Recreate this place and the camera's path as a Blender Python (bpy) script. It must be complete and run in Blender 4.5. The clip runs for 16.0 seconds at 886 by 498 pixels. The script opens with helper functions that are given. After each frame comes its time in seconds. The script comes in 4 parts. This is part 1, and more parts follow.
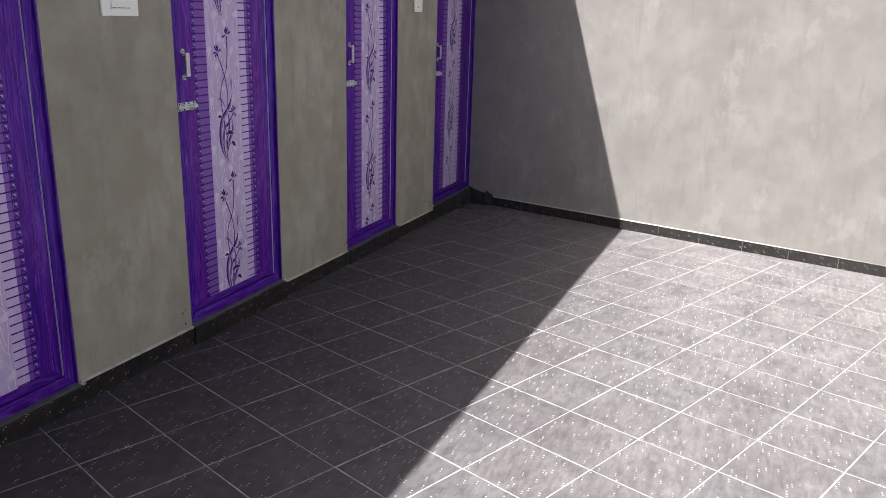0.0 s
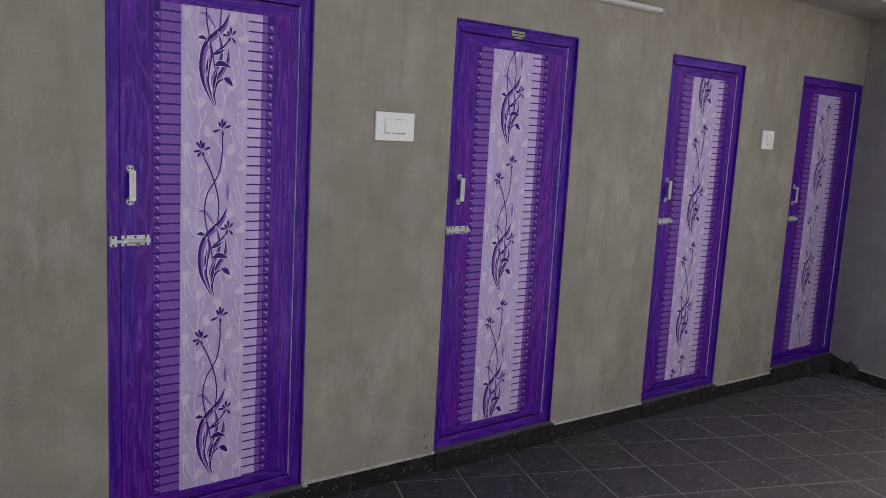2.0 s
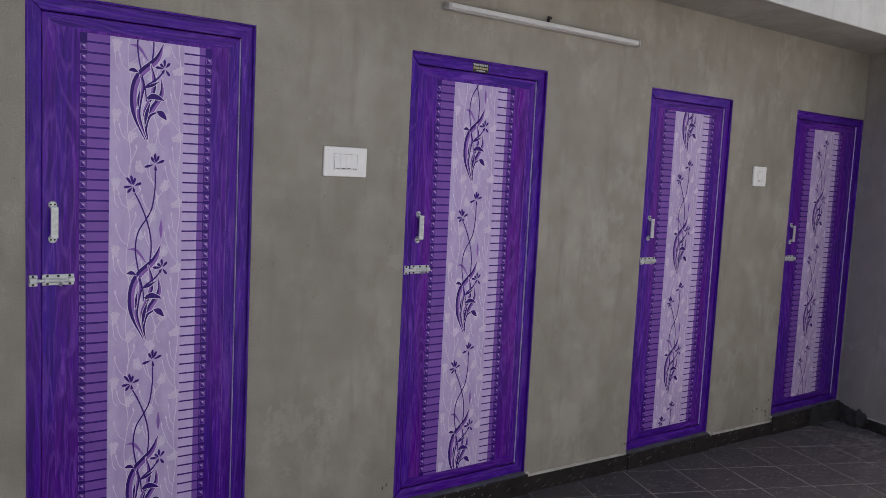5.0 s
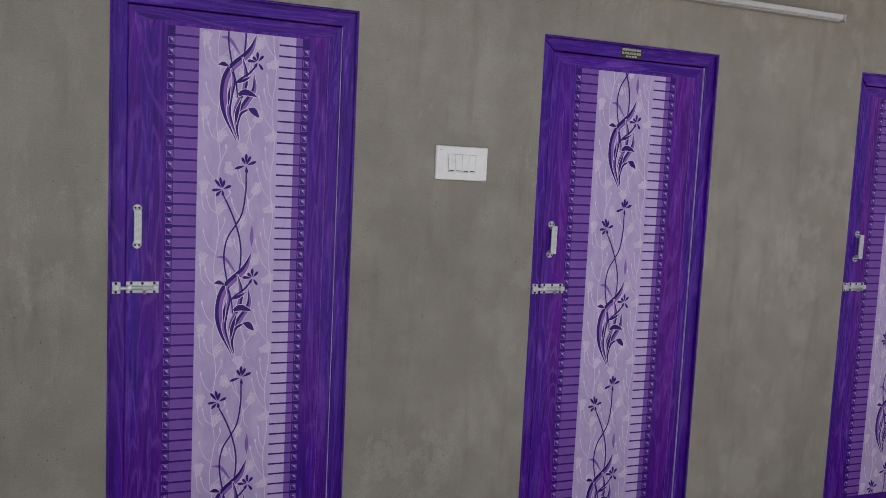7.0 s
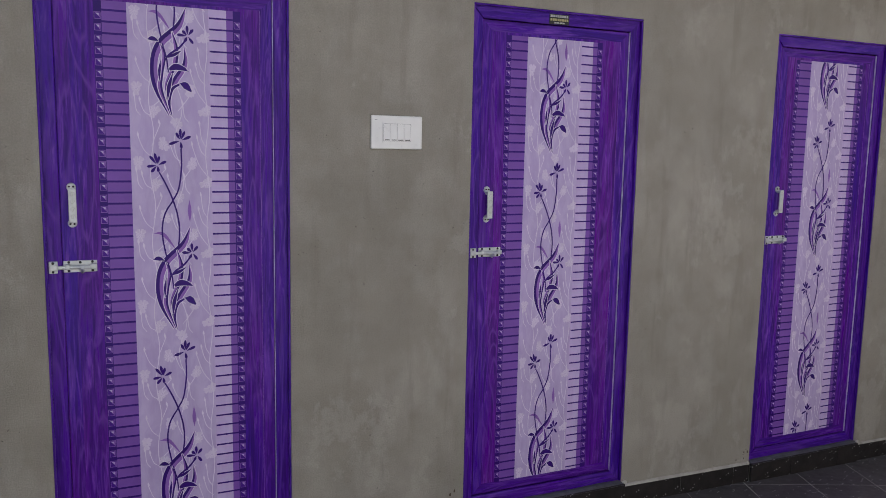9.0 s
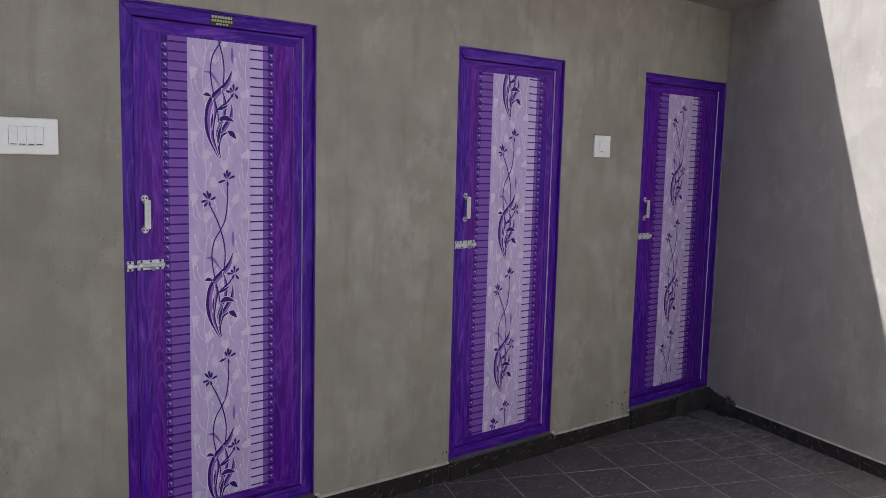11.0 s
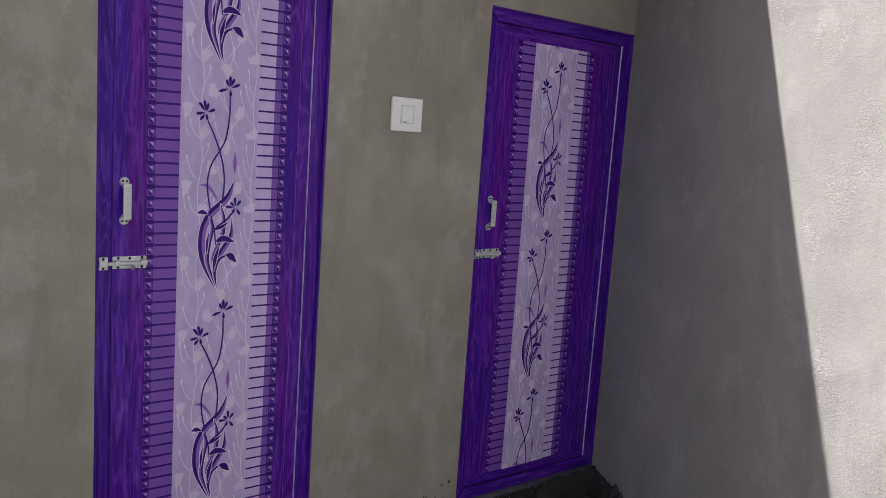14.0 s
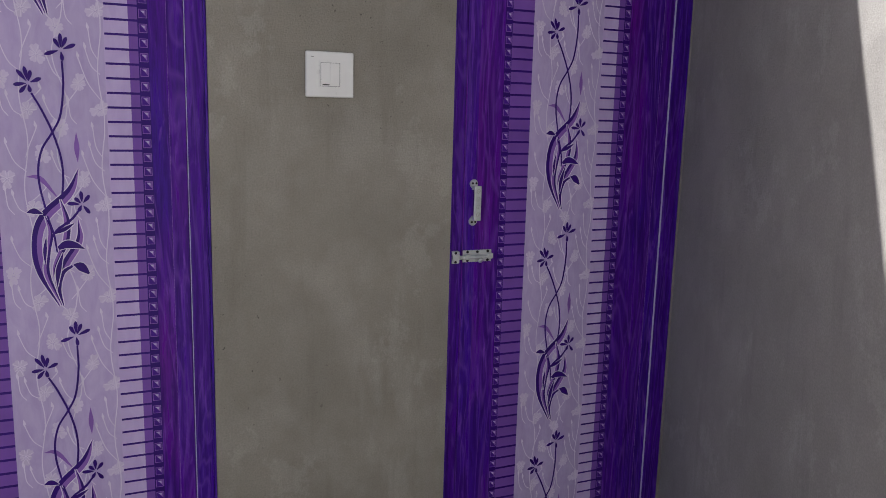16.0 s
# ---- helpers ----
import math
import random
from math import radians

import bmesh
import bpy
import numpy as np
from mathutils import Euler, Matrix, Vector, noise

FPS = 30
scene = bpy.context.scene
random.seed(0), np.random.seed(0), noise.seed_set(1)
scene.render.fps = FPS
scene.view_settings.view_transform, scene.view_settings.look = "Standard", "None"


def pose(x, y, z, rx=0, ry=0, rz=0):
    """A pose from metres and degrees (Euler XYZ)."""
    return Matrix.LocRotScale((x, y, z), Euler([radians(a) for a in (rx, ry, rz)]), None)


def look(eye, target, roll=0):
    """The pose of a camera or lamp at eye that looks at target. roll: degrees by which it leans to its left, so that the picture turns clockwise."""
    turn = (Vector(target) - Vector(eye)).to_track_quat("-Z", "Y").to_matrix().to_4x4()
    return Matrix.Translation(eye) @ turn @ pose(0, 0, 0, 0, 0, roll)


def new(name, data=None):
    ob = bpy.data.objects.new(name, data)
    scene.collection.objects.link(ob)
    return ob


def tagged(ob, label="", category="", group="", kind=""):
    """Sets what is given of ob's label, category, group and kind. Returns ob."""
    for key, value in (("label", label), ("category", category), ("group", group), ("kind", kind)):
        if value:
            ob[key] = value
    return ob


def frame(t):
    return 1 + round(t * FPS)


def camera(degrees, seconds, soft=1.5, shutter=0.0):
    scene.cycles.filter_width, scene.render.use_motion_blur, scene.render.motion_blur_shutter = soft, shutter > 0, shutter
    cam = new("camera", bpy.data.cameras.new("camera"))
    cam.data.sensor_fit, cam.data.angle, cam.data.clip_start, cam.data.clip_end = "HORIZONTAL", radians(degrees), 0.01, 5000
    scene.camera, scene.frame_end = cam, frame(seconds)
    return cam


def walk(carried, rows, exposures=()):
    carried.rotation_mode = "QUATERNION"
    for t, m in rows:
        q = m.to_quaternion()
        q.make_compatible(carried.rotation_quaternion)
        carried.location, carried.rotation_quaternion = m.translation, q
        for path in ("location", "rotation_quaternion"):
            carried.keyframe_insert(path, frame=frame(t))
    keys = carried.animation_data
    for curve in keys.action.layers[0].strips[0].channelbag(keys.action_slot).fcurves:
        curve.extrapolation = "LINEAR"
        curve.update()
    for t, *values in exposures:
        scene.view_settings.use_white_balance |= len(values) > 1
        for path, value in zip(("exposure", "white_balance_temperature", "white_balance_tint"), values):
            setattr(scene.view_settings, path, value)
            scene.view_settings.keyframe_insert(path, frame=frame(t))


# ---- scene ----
cam = camera(58.3, 16.0, soft=0.4)
PATH = [
    (0, (-1.449, -2.529, 1.626), (0.327, -1.808, 1.054), 1.7),
    (0.5, (-1.319, -2.654, 1.615), (0.313, -1.615, 1.108), 2.5),
    (1, (-1.144, -2.832, 1.616), (0.351, -1.58, 1.172), 2.7),
    (1.5, (-0.953, -2.846, 1.604), (0.463, -1.486, 1.226), 3.1),
    (2, (-0.777, -2.874, 1.624), (0.445, -1.318, 1.331), 3.1),
    (2.5, (-0.643, -2.98, 1.63), (0.246, -1.204, 1.39), 2.3),
    (3, (-0.621, -2.996, 1.611), (0.119, -1.148, 1.414), 2.3),
    (3.5, (-0.598, -2.983, 1.625), (0.268, -1.191, 1.429), 2.7),
    (4, (-0.584, -2.952, 1.631), (0.525, -1.3, 1.436), 3.1),
    (4.2, (-0.577, -2.947, 1.628), (0.612, -1.351, 1.438), 3.1),
    (6.3, (-0.007, -2.809, 1.583), (0.957, -1.068, 1.388), 2.6),
    (6.5, (0.043, -2.758, 1.583), (0.943, -0.982, 1.387), 2.8),
    (7, (0.101, -2.71, 1.581), (0.803, -0.846, 1.4), 2.7),
    (7.5, (0.173, -2.73, 1.572), (0.706, -0.809, 1.412), 2.5),
    (8, (0.16, -2.717, 1.579), (0.659, -0.791, 1.378), 1.8),
    (8.5, (0.107, -2.74, 1.597), (0.765, -0.868, 1.346), 1.0),
    (9, (0.094, -2.777, 1.589), (0.925, -0.977, 1.33), 1.1),
    (9.5, (0.141, -2.935, 1.588), (1.054, -1.175, 1.333), 1.2),
    (10, (0.223, -3.039, 1.608), (1.244, -1.336, 1.37), 1.0),
    (10.2, (0.273, -3.038, 1.597), (1.365, -1.378, 1.374), 1.0),
    (12.3, (1.289, -2.673, 1.595), (2.608, -1.192, 1.338), 1.6),
    (12.5, (1.42, -2.617, 1.603), (2.738, -1.134, 1.348), 1.2),
    (13, (1.784, -2.571, 1.598), (3.014, -1.017, 1.323), 1.3),
    (13.5, (2.103, -2.529, 1.585), (3.313, -0.963, 1.297), 3.5),
    (14, (2.44, -2.424, 1.599), (3.668, -0.869, 1.327), 4.0),
    (14.5, (2.779, -2.425, 1.602), (3.874, -0.775, 1.323), 2.8),
    (15, (3.053, -2.338, 1.584), (4.102, -0.661, 1.287), 3.3),
    (15.5, (3.313, -2.187, 1.586), (4.352, -0.509, 1.261), 3.2),
    (15.8, (3.447, -2.179, 1.588), (4.355, -0.43, 1.243), 2.1),
    (16, (3.53, -2.178, 1.589), (4.327, -0.375, 1.248), 1.5),
]
walk(cam, [(t, look(e, g, r)) for t, e, g, r in PATH], exposures=[(0, 1.43, 6500, 10), (1.5, 1.58, 6500, 10), (4, 1.62, 6400, 11), (9, 1.62, 6400, 11), (13, 1.54, 6400, 10), (16, 1.52, 6400, 10)])

# ---- light ----
SUN_SLOPE_X, SUN_SLOPE_Y = 0.32, 0.315      # run of a sunbeam per metre of fall
sun_way = Vector((-SUN_SLOPE_X, SUN_SLOPE_Y, 1)).normalized()
world = bpy.data.worlds.new("sky")
scene.world = world
world.use_nodes = True
wn, wl = world.node_tree.nodes, world.node_tree.links
sky = wn.new("ShaderNodeTexSky")
sky.sky_type, sky.sun_disc = "NISHITA", False
sky.air_density, sky.dust_density, sky.ozone_density = 0.8, 4.0, 0.6
sky.sun_elevation = math.asin(sun_way.z)
sky.sun_rotation = math.atan2(sun_way.x, sun_way.y)
wl.new(sky.outputs[0], wn["Background"].inputs[0])
wn["Background"].inputs[1].default_value = 0.06
sun_data = bpy.data.lights.new("sun", "SUN")
sun_data.energy, sun_data.angle, sun_data.color = 5.0, radians(0.5), (1.0, 0.98, 0.955)
sun = new("sun", sun_data)
sun.matrix_world = look((0, 0, 30), Vector((0, 0, 30)) - sun_way)


# ---- materials ----
class Nodes:
    """A material's node tree with short calls."""

    def __init__(self, name, rough=0.6, metal=0.0, spec=0.5):
        self.m = bpy.data.materials.new(name)
        self.m.use_nodes = True
        self.n, self.l = self.m.node_tree.nodes, self.m.node_tree.links
        self.b = self.n["Principled BSDF"]
        self.b.inputs["Roughness"].default_value = rough
        self.b.inputs["Metallic"].default_value = metal
        self.b.inputs["Specular IOR Level"].default_value = spec
        self.co = self.n.new("ShaderNodeTexCoord").outputs["Object"]

    def put(self, socket, value):
        if isinstance(value, (int, float)):
            socket.default_value = value
        elif isinstance(value, tuple):
            socket.default_value = (*value, 1) if len(socket.default_value) == 4 and len(value) == 3 else value
        else:
            self.l.new(value, socket)

    def moved(self, scale=(1, 1, 1), shift=None, co=None):
        k = self.n.new("ShaderNodeMapping")
        self.l.new(co or self.co, k.inputs[0])
        k.inputs["Scale"].default_value = scale
        if shift is not None:
            self.put(k.inputs["Location"], shift)
        return k.outputs[0]

    def per_object(self, amount=7.0, co=None):
        """Coordinates shifted by the object's own random number."""
        r = self.n.new("ShaderNodeObjectInfo").outputs["Random"]
        k = self.n.new("ShaderNodeVectorMath")
        k.operation = "ADD"
        self.l.new(co or self.co, k.inputs[0])
        self.l.new(self.math("MULTIPLY", r, amount), k.inputs[1])
        return k.outputs[0]

    def random(self):
        return self.n.new("ShaderNodeObjectInfo").outputs["Random"]

    def noise(self, scale, detail=4.0, rough=0.55, co=None, bend=0.0):
        k = self.n.new("ShaderNodeTexNoise")
        self.l.new(co or self.co, k.inputs["Vector"])
        k.inputs["Scale"].default_value, k.inputs["Detail"].default_value = scale, detail
        k.inputs["Roughness"].default_value, k.inputs["Distortion"].default_value = rough, bend
        return k.outputs["Fac"]

    def cells(self, scale, co=None, jitter=1.0):
        k = self.n.new("ShaderNodeTexVoronoi")
        k.voronoi_dimensions = "2D"
        self.l.new(co or self.co, k.inputs["Vector"])
        k.inputs["Scale"].default_value, k.inputs["Randomness"].default_value = scale, jitter
        return k.outputs["Distance"], k.outputs["Color"]

    def math(self, op, a, b=0.0, c=None):
        k = self.n.new("ShaderNodeMath")
        k.operation = op
        self.put(k.inputs[0], a)
        self.put(k.inputs[1], b)
        if c is not None:
            self.put(k.inputs[2], c)
        return k.outputs[0]

    def span(self, v, lo, hi, a=0.0, b=1.0):
        k = self.n.new("ShaderNodeMapRange")
        self.put(k.inputs[0], v)
        for i, x in enumerate((lo, hi, a, b), 1):
            k.inputs[i].default_value = x
        return k.outputs[0]

    def mix(self, f, a, b, blend="MIX"):
        k = self.n.new("ShaderNodeMix")
        k.data_type, k.blend_type = "RGBA", blend
        self.put(k.inputs[0], f)
        self.put(k.inputs[6], a)
        self.put(k.inputs[7], b)
        return k.outputs[2]

    def bump(self, h, strength=0.3, dist=0.01, under=None):
        k = self.n.new("ShaderNodeBump")
        k.inputs["Strength"].default_value, k.inputs["Distance"].default_value = strength, dist
        self.l.new(h, k.inputs["Height"])
        if under is not None:
            self.l.new(under, k.inputs["Normal"])
        return k.outputs[0]

    def done(self, colour=None, rough=None, normal=None):
        for key, v in (("Base Color", colour), ("Roughness", rough), ("Normal", normal)):
            if v is not None:
                self.put(self.b.inputs[key], v)
        return self.m


def plaster(name, dark, light, pale, streak=0.25, grit=0.35, pit=0.4, wavy=0.3, speck=0.5, patchy=0.3, rough_at=0.44):
    """Hand-floated cement plaster: soft tones, upright pale float streaks, gritty patches and pinholes."""
    k = Nodes(name, 0.92, 0, 0.2)
    big = k.noise(1.3, 6, 0.6)
    mid = k.noise(6.0, 6, 0.65)
    col = k.mix(k.span(big, 0.32, 0.68), dark, light)
    col = k.mix(k.span(mid, 0.42, 0.70, 0, 0.5), col, tuple(0.8 * c for c in dark))
    blot = k.noise(4.2, 5, 0.55, co=k.moved((1, 1, 0.8), (5.0, 0.0, 2.0)))
    col = k.mix(k.span(blot, 0.52, 0.68, 0, 0.34), col, pale)
    smear = k.noise(3.1, 10, 0.72, co=k.moved((1, 1, 0.75), (1.0, 6.0, 9.0)))
    col = k.mix(k.span(smear, 0.57, 0.605, 0, patchy), col, pale)
    drip = k.noise(16.0, 5, 0.6, co=k.moved((1.0, 1.0, 0.12), (4.7, 2.3, 0.9)))
    col = k.mix(k.span(drip, 0.55, 0.70, 0, 0.36), col, tuple(0.72 * c for c in dark))
    upright = k.noise(9.0, 6, 0.6, co=k.moved((1.0, 1.0, 0.28), (0.7, 3.3, 1.9)))
    where = k.noise(1.5, 3, 0.5, co=k.moved((1, 1, 1), (3.1, 1.7, 5.2)))
    spot = k.math("MULTIPLY", k.span(upright, 0.52, 0.66), k.span(where, 0.46, 0.62))
    col = k.mix(k.math("MULTIPLY", spot, streak), col, pale)
    fine = k.noise(190, 3, 0.7)
    col = k.mix(k.span(fine, 0.35, 0.75, 0, 0.42), col, tuple(0.58 * c for c in dark))
    mask = k.span(k.noise(2.4, 4, 0.6, co=k.moved((1, 1, 0.7), (8.0, 2.0, 1.0))), rough_at, rough_at + 0.14)
    lumps = k.noise(150, 5, 0.72, co=k.moved((1, 1, 1.2)))
    hole = k.math("MULTIPLY", k.span(k.noise(64, 3, 0.5, co=k.moved((1, 1, 1), (2.0, 7.0, 4.0))), 0.675, 0.71), mask)
    col = k.mix(k.math("MULTIPLY", hole, speck), col, tuple(0.3 * c for c in dark))
    n = k.bump(k.noise(7, 4, 0.55), wavy, 0.02)
    n = k.bump(k.math("MULTIPLY", k.span(lumps, 0.48, 0.74), k.math("ADD", mask, 0.05)), pit, 0.008, n)
    n = k.bump(fine, grit, 0.003, n)
    return k.done(col, None, n)


def black_tile(name, dust=0.39, upright=False):
    """Black glazed cement tile with embossed pale dots in loose pairs, and cement dust painted paler over the sunlit
    yard.
    """
    k = Nodes(name, 0.5, 0, 0.15 if upright else 0.3)
    co = k.per_object(9.0)
    world_co = k.n.new("ShaderNodeNewGeometry").outputs["Position"]
    base = k.mix(k.span(k.noise(11, 6, 0.66, co=co), 0.36, 0.68), TILE_DARK if not upright else (0.012, 0.0105, 0.0105), TILE_LIGHT if not upright else (0.026, 0.022, 0.021))
    if not upright:
        base = k.mix(k.math("MULTIPLY", k.random(), 0.35), base, TILE_BROWN)
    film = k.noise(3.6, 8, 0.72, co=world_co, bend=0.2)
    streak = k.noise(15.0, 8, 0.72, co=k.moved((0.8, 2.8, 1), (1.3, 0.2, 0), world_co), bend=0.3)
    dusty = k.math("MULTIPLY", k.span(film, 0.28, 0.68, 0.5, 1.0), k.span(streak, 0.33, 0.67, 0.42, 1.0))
    place_xyz = k.n.new("ShaderNodeSeparateXYZ")
    k.l.new(world_co, place_xyz.inputs[0])
    # sunlit yard painted paler than the shaded side; more dust towards the end wall
    out = k.math("ADD", k.span(place_xyz.outputs[1], -0.3, -2.2, 0.16, 1.0), k.span(place_xyz.outputs[0], 1.5, 5.0, 0.0, 0.42))
    gap = k.n.new("ShaderNodeVectorMath")
    gap.operation = "DISTANCE"
    k.l.new(world_co, gap.inputs[0])
    gap.inputs[1].default_value = (5.1, -0.45, -0.06)
    spill = k.math("MULTIPLY", k.span(gap.outputs["Value"], 0.15, 0.95, 1.2, 0.0), k.span(k.noise(5, 5, 0.7, co=k.moved((1, 2.4, 1), None, world_co), bend=2.0), 0.45, 0.6))
    out = k.math("ADD", out, spill)
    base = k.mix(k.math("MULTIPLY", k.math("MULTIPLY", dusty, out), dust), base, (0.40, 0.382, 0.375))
    flat = co
    if upright:
        s = k.n.new("ShaderNodeSeparateXYZ")
        k.l.new(co, s.inputs[0])
        c = k.n.new("ShaderNodeCombineXYZ")
        k.put(c.inputs[0], k.math("ADD", s.outputs[0], s.outputs[1]))
        k.put(c.inputs[1], s.outputs[2])
        flat = c.outputs[0]
    d1, c1 = k.cells(17, flat)
    d2, c2 = k.cells(17, k.moved((1, 1, 1), (0.013, 0.006, 0), flat))
    dots = k.math("MAXIMUM", k.span(d1, 0.038, 0.062, 1, 0), k.span(d2, 0.03, 0.052, 1, 0))
    some = k.span(k.noise(6.5, 2, 0.5, co=flat), 0.42, 0.46)
    dots = k.math("MULTIPLY", dots, some)
    col = k.mix(k.math("MULTIPLY", dots, 0.6 if upright else 0.7), base, (0.56, 0.55, 0.54))
    fine = k.noise(120, 3, 0.6, co=co)
    n = k.bump(fine, 0.15, 0.002)
    n = k.bump(dots, 0.5, 0.002, n)
    rough = k.math("ADD", k.span(k.noise(30, 3, 0.6, co=co), 0.3, 0.7, 0.36, 0.52), k.math("MULTIPLY", dusty, 0.3))
    return k.done(col, rough, n)


def printed_wood(name, a, b, pale, rough=0.28, across=False):
    """Film-printed PVC with a curly wood-grain figure: cathedral rings, pale wisps, dark fibres, drifting hue."""
    k = Nodes(name, rough, 0, 0.17)

    def along(w, l):
        return (l, w, w) if across else (w, w, l)

    co = k.per_object(11.0)
    ring = k.noise(1.0, 3, 0.45, co=k.moved(along(7.5, 0.9), None, co), bend=0.9)
    bands = k.math("FRACT", k.math("MULTIPLY", ring, 11.0))
    line = k.span(k.math("ABSOLUTE", k.math("SUBTRACT", bands, 0.5)), 0.30, 0.5)
    fib = k.noise(1.0, 5, 0.7, co=k.moved(along(75, 4.5), None, co), bend=0.4)
    wisp = k.noise(1.0, 4, 0.6, co=k.moved(along(46, 5.0), (3.0, 1.0, 2.0), co), bend=1.4)
    knot = k.noise(1.0, 3, 0.5, co=k.moved(along(16, 7), (6.0, 2.0, 5.0), co), bend=0.6)
    tone = k.noise(1.0, 3, 0.5, co=k.moved(along(5, 1.1), None, co))
    col = k.mix(k.span(tone, 0.36, 0.62), a, b)
    col = k.mix(k.span(fib, 0.40, 0.62, 0, 0.72), col, tuple(0.36 * c for c in a))
    col = k.mix(k.math("MULTIPLY", line, k.span(fib, 0.3, 0.6, 0.08, 0.38)), col, pale)
    col = k.mix(k.math("MULTIPLY", k.span(wisp, 0.52, 0.72, 0, 0.8), k.span(fib, 0.58, 0.40, 0.1, 1.0)), col, pale)
    col = k.mix(k.span(knot, 0.66, 0.74, 0, 0.22), col, pale)
    n = k.bump(fib, 0.10, 0.001)
    return k.done(col, k.span(fib, 0.3, 0.7, rough - 0.05, rough + 0.12), n)


def mottled_film(name, colour, light):
    """The panel's ground: cloudy upright brushwork between two tones of lilac."""
    k = Nodes(name, 0.30, 0, 0.18)
    co = k.per_object(5.0)
    soft = k.noise(1.0, 4, 0.6, co=k.moved((30, 30, 13), None, co), bend=0.8)
    wash = k.noise(1.0, 3, 0.5, co=k.moved((13, 13, 5), (2.0, 0.0, 4.0), co))
    brush = k.noise(1.0, 4, 0.65, co=k.moved((120, 120, 16), None, co), bend=0.3)
    col = k.mix(k.span(soft, 0.38, 0.66, 0, 0.75), colour, light)
    col = k.mix(k.span(wash, 0.45, 0.68, 0, 0.34), col, tuple(0.80 * c for c in colour))
    col = k.mix(k.span(brush, 0.45, 0.75, 0, 0.28), col, light)
    return k.done(col, None, k.bump(brush, 0.04, 0.0006))


def film(name, colour, vary=0.12, rough=0.30):
    """A printed colour on the door film, slightly uneven."""
    k = Nodes(name, rough, 0, 0.18)
    t = k.noise(9, 4, 0.6, co=k.per_object(5.0))
    col = k.mix(k.span(t, 0.3, 0.7, 0, 1), tuple(c * (1 - vary) for c in colour), tuple(min(1, c * (1 + vary)) for c in colour))
    return k.done(col)


def plain(name, colour, rough=0.5, metal=0.0, vary=0.1, scale=20.0, relief=0.05):
    k = Nodes(name, rough, metal)
    t = k.noise(scale, 4, 0.6)
    col = k.mix(k.span(t, 0.3, 0.7), tuple(c * (1 - vary) for c in colour), tuple(min(1, c * (1 + vary)) for c in colour))
    return k.done(col, k.span(t, 0.3, 0.7, rough * 0.85, min(1, rough * 1.15)), k.bump(t, relief, 0.002))


TILE_DARK, TILE_LIGHT, TILE_BROWN = (0.014, 0.0125, 0.016), (0.048, 0.042, 0.052), (0.050, 0.039, 0.038)
M_WALL = plaster("door wall plaster", (0.300, 0.276, 0.234), (0.388, 0.362, 0.312), (0.49, 0.468, 0.42), streak=0.42, pit=0.4, grit=0.8, wavy=0.2, speck=0.75, patchy=0.3, rough_at=0.48)
M_END = plaster("end wall plaster", (0.333, 0.313, 0.295), (0.370, 0.349, 0.329), (0.472, 0.454, 0.433), streak=0.25, grit=0.32, pit=0.5, wavy=0.1, speck=0.1, patchy=0.34, rough_at=0.5)
M_LEFT = plaster("side wall plaster", (0.285, 0.300, 0.292), (0.365, 0.385, 0.380), (0.62, 0.65, 0.65), streak=0.9, pit=0.3)
M_SOFFIT = plaster("soffit plaster", (0.31, 0.29, 0.26), (0.38, 0.36, 0.325), (0.46, 0.44, 0.41))
M_FASCIA = plaster("whitewashed fascia", (0.66, 0.66, 0.63), (0.75, 0.75, 0.72), (0.8, 0.8, 0.78))
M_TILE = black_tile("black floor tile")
M_SKIRT = black_tile("black skirting tile", 0.06, upright=True)
M_GROUT = plain("cement grout", (0.285, 0.276, 0.262), 0.9, 0, 0.4, 18, 0.3)
M_CEMENT = plain("raw cement fillet", (0.37, 0.35, 0.315), 0.95, 0, 0.25, 25, 0.5)
M_DAUB = plain("pale cement daub", (0.44, 0.42, 0.385), 0.95, 0, 0.2, 50, 0.6)
M_SILL = plain("dark cement wash", (0.075, 0.075, 0.085), 0.5, 0, 0.45, 22, 0.4)
M_GROUND = plain("earth", (0.24, 0.19, 0.14), 0.95, 0, 0.3, 3, 0.4)
M_RUBBLE = plain("dark wet mortar", (0.022, 0.021, 0.021), 0.75, 0, 0.5, 18, 0.8)
M_LEAF = printed_wood("purple wood print", (0.060, 0.008, 0.306), (0.133, 0.008, 0.292), (0.236, 0.075, 0.518))
M_STILE = printed_wood("violet wood print", (0.057, 0.008, 0.312), (0.101, 0.008, 0.300), (0.218, 0.075, 0.509))
M_RAIL = printed_wood("violet wood print, level grain", (0.057, 0.008, 0.306), (0.098, 0.008, 0.295), (0.218, 0.075, 0.509), across=True)
M_FRAME = printed_wood("blue-violet wood print", (0.055, 0.007, 0.306), (0.082, 0.007, 0.306), (0.201, 0.075, 0.499))
M_FRAME_H = printed_wood("blue-violet wood print, level grain", (0.055, 0.007, 0.306), (0.082, 0.007, 0.306), (0.201, 0.075, 0.499), across=True)
M_LILAC = mottled_film("lilac print", (0.455, 0.358, 0.615), (0.55, 0.46, 0.68))
M_LILAC2 = mottled_film("pale lilac print", (0.505, 0.385, 0.66), (0.57, 0.46, 0.71))
M_PETAL = film("translucent blossom print", (0.595, 0.51, 0.69), 0.08)
M_PALE = film("white floral print", (0.67, 0.595, 0.745), 0.08)
M_MID = film("violet print", (0.190, 0.082, 0.385), 0.10)
M_DARK = film("indigo print", (0.034, 0.005, 0.165), 0.15)
M_STUD = film("deep violet stud print", (0.062, 0.010, 0.235), 0.15)
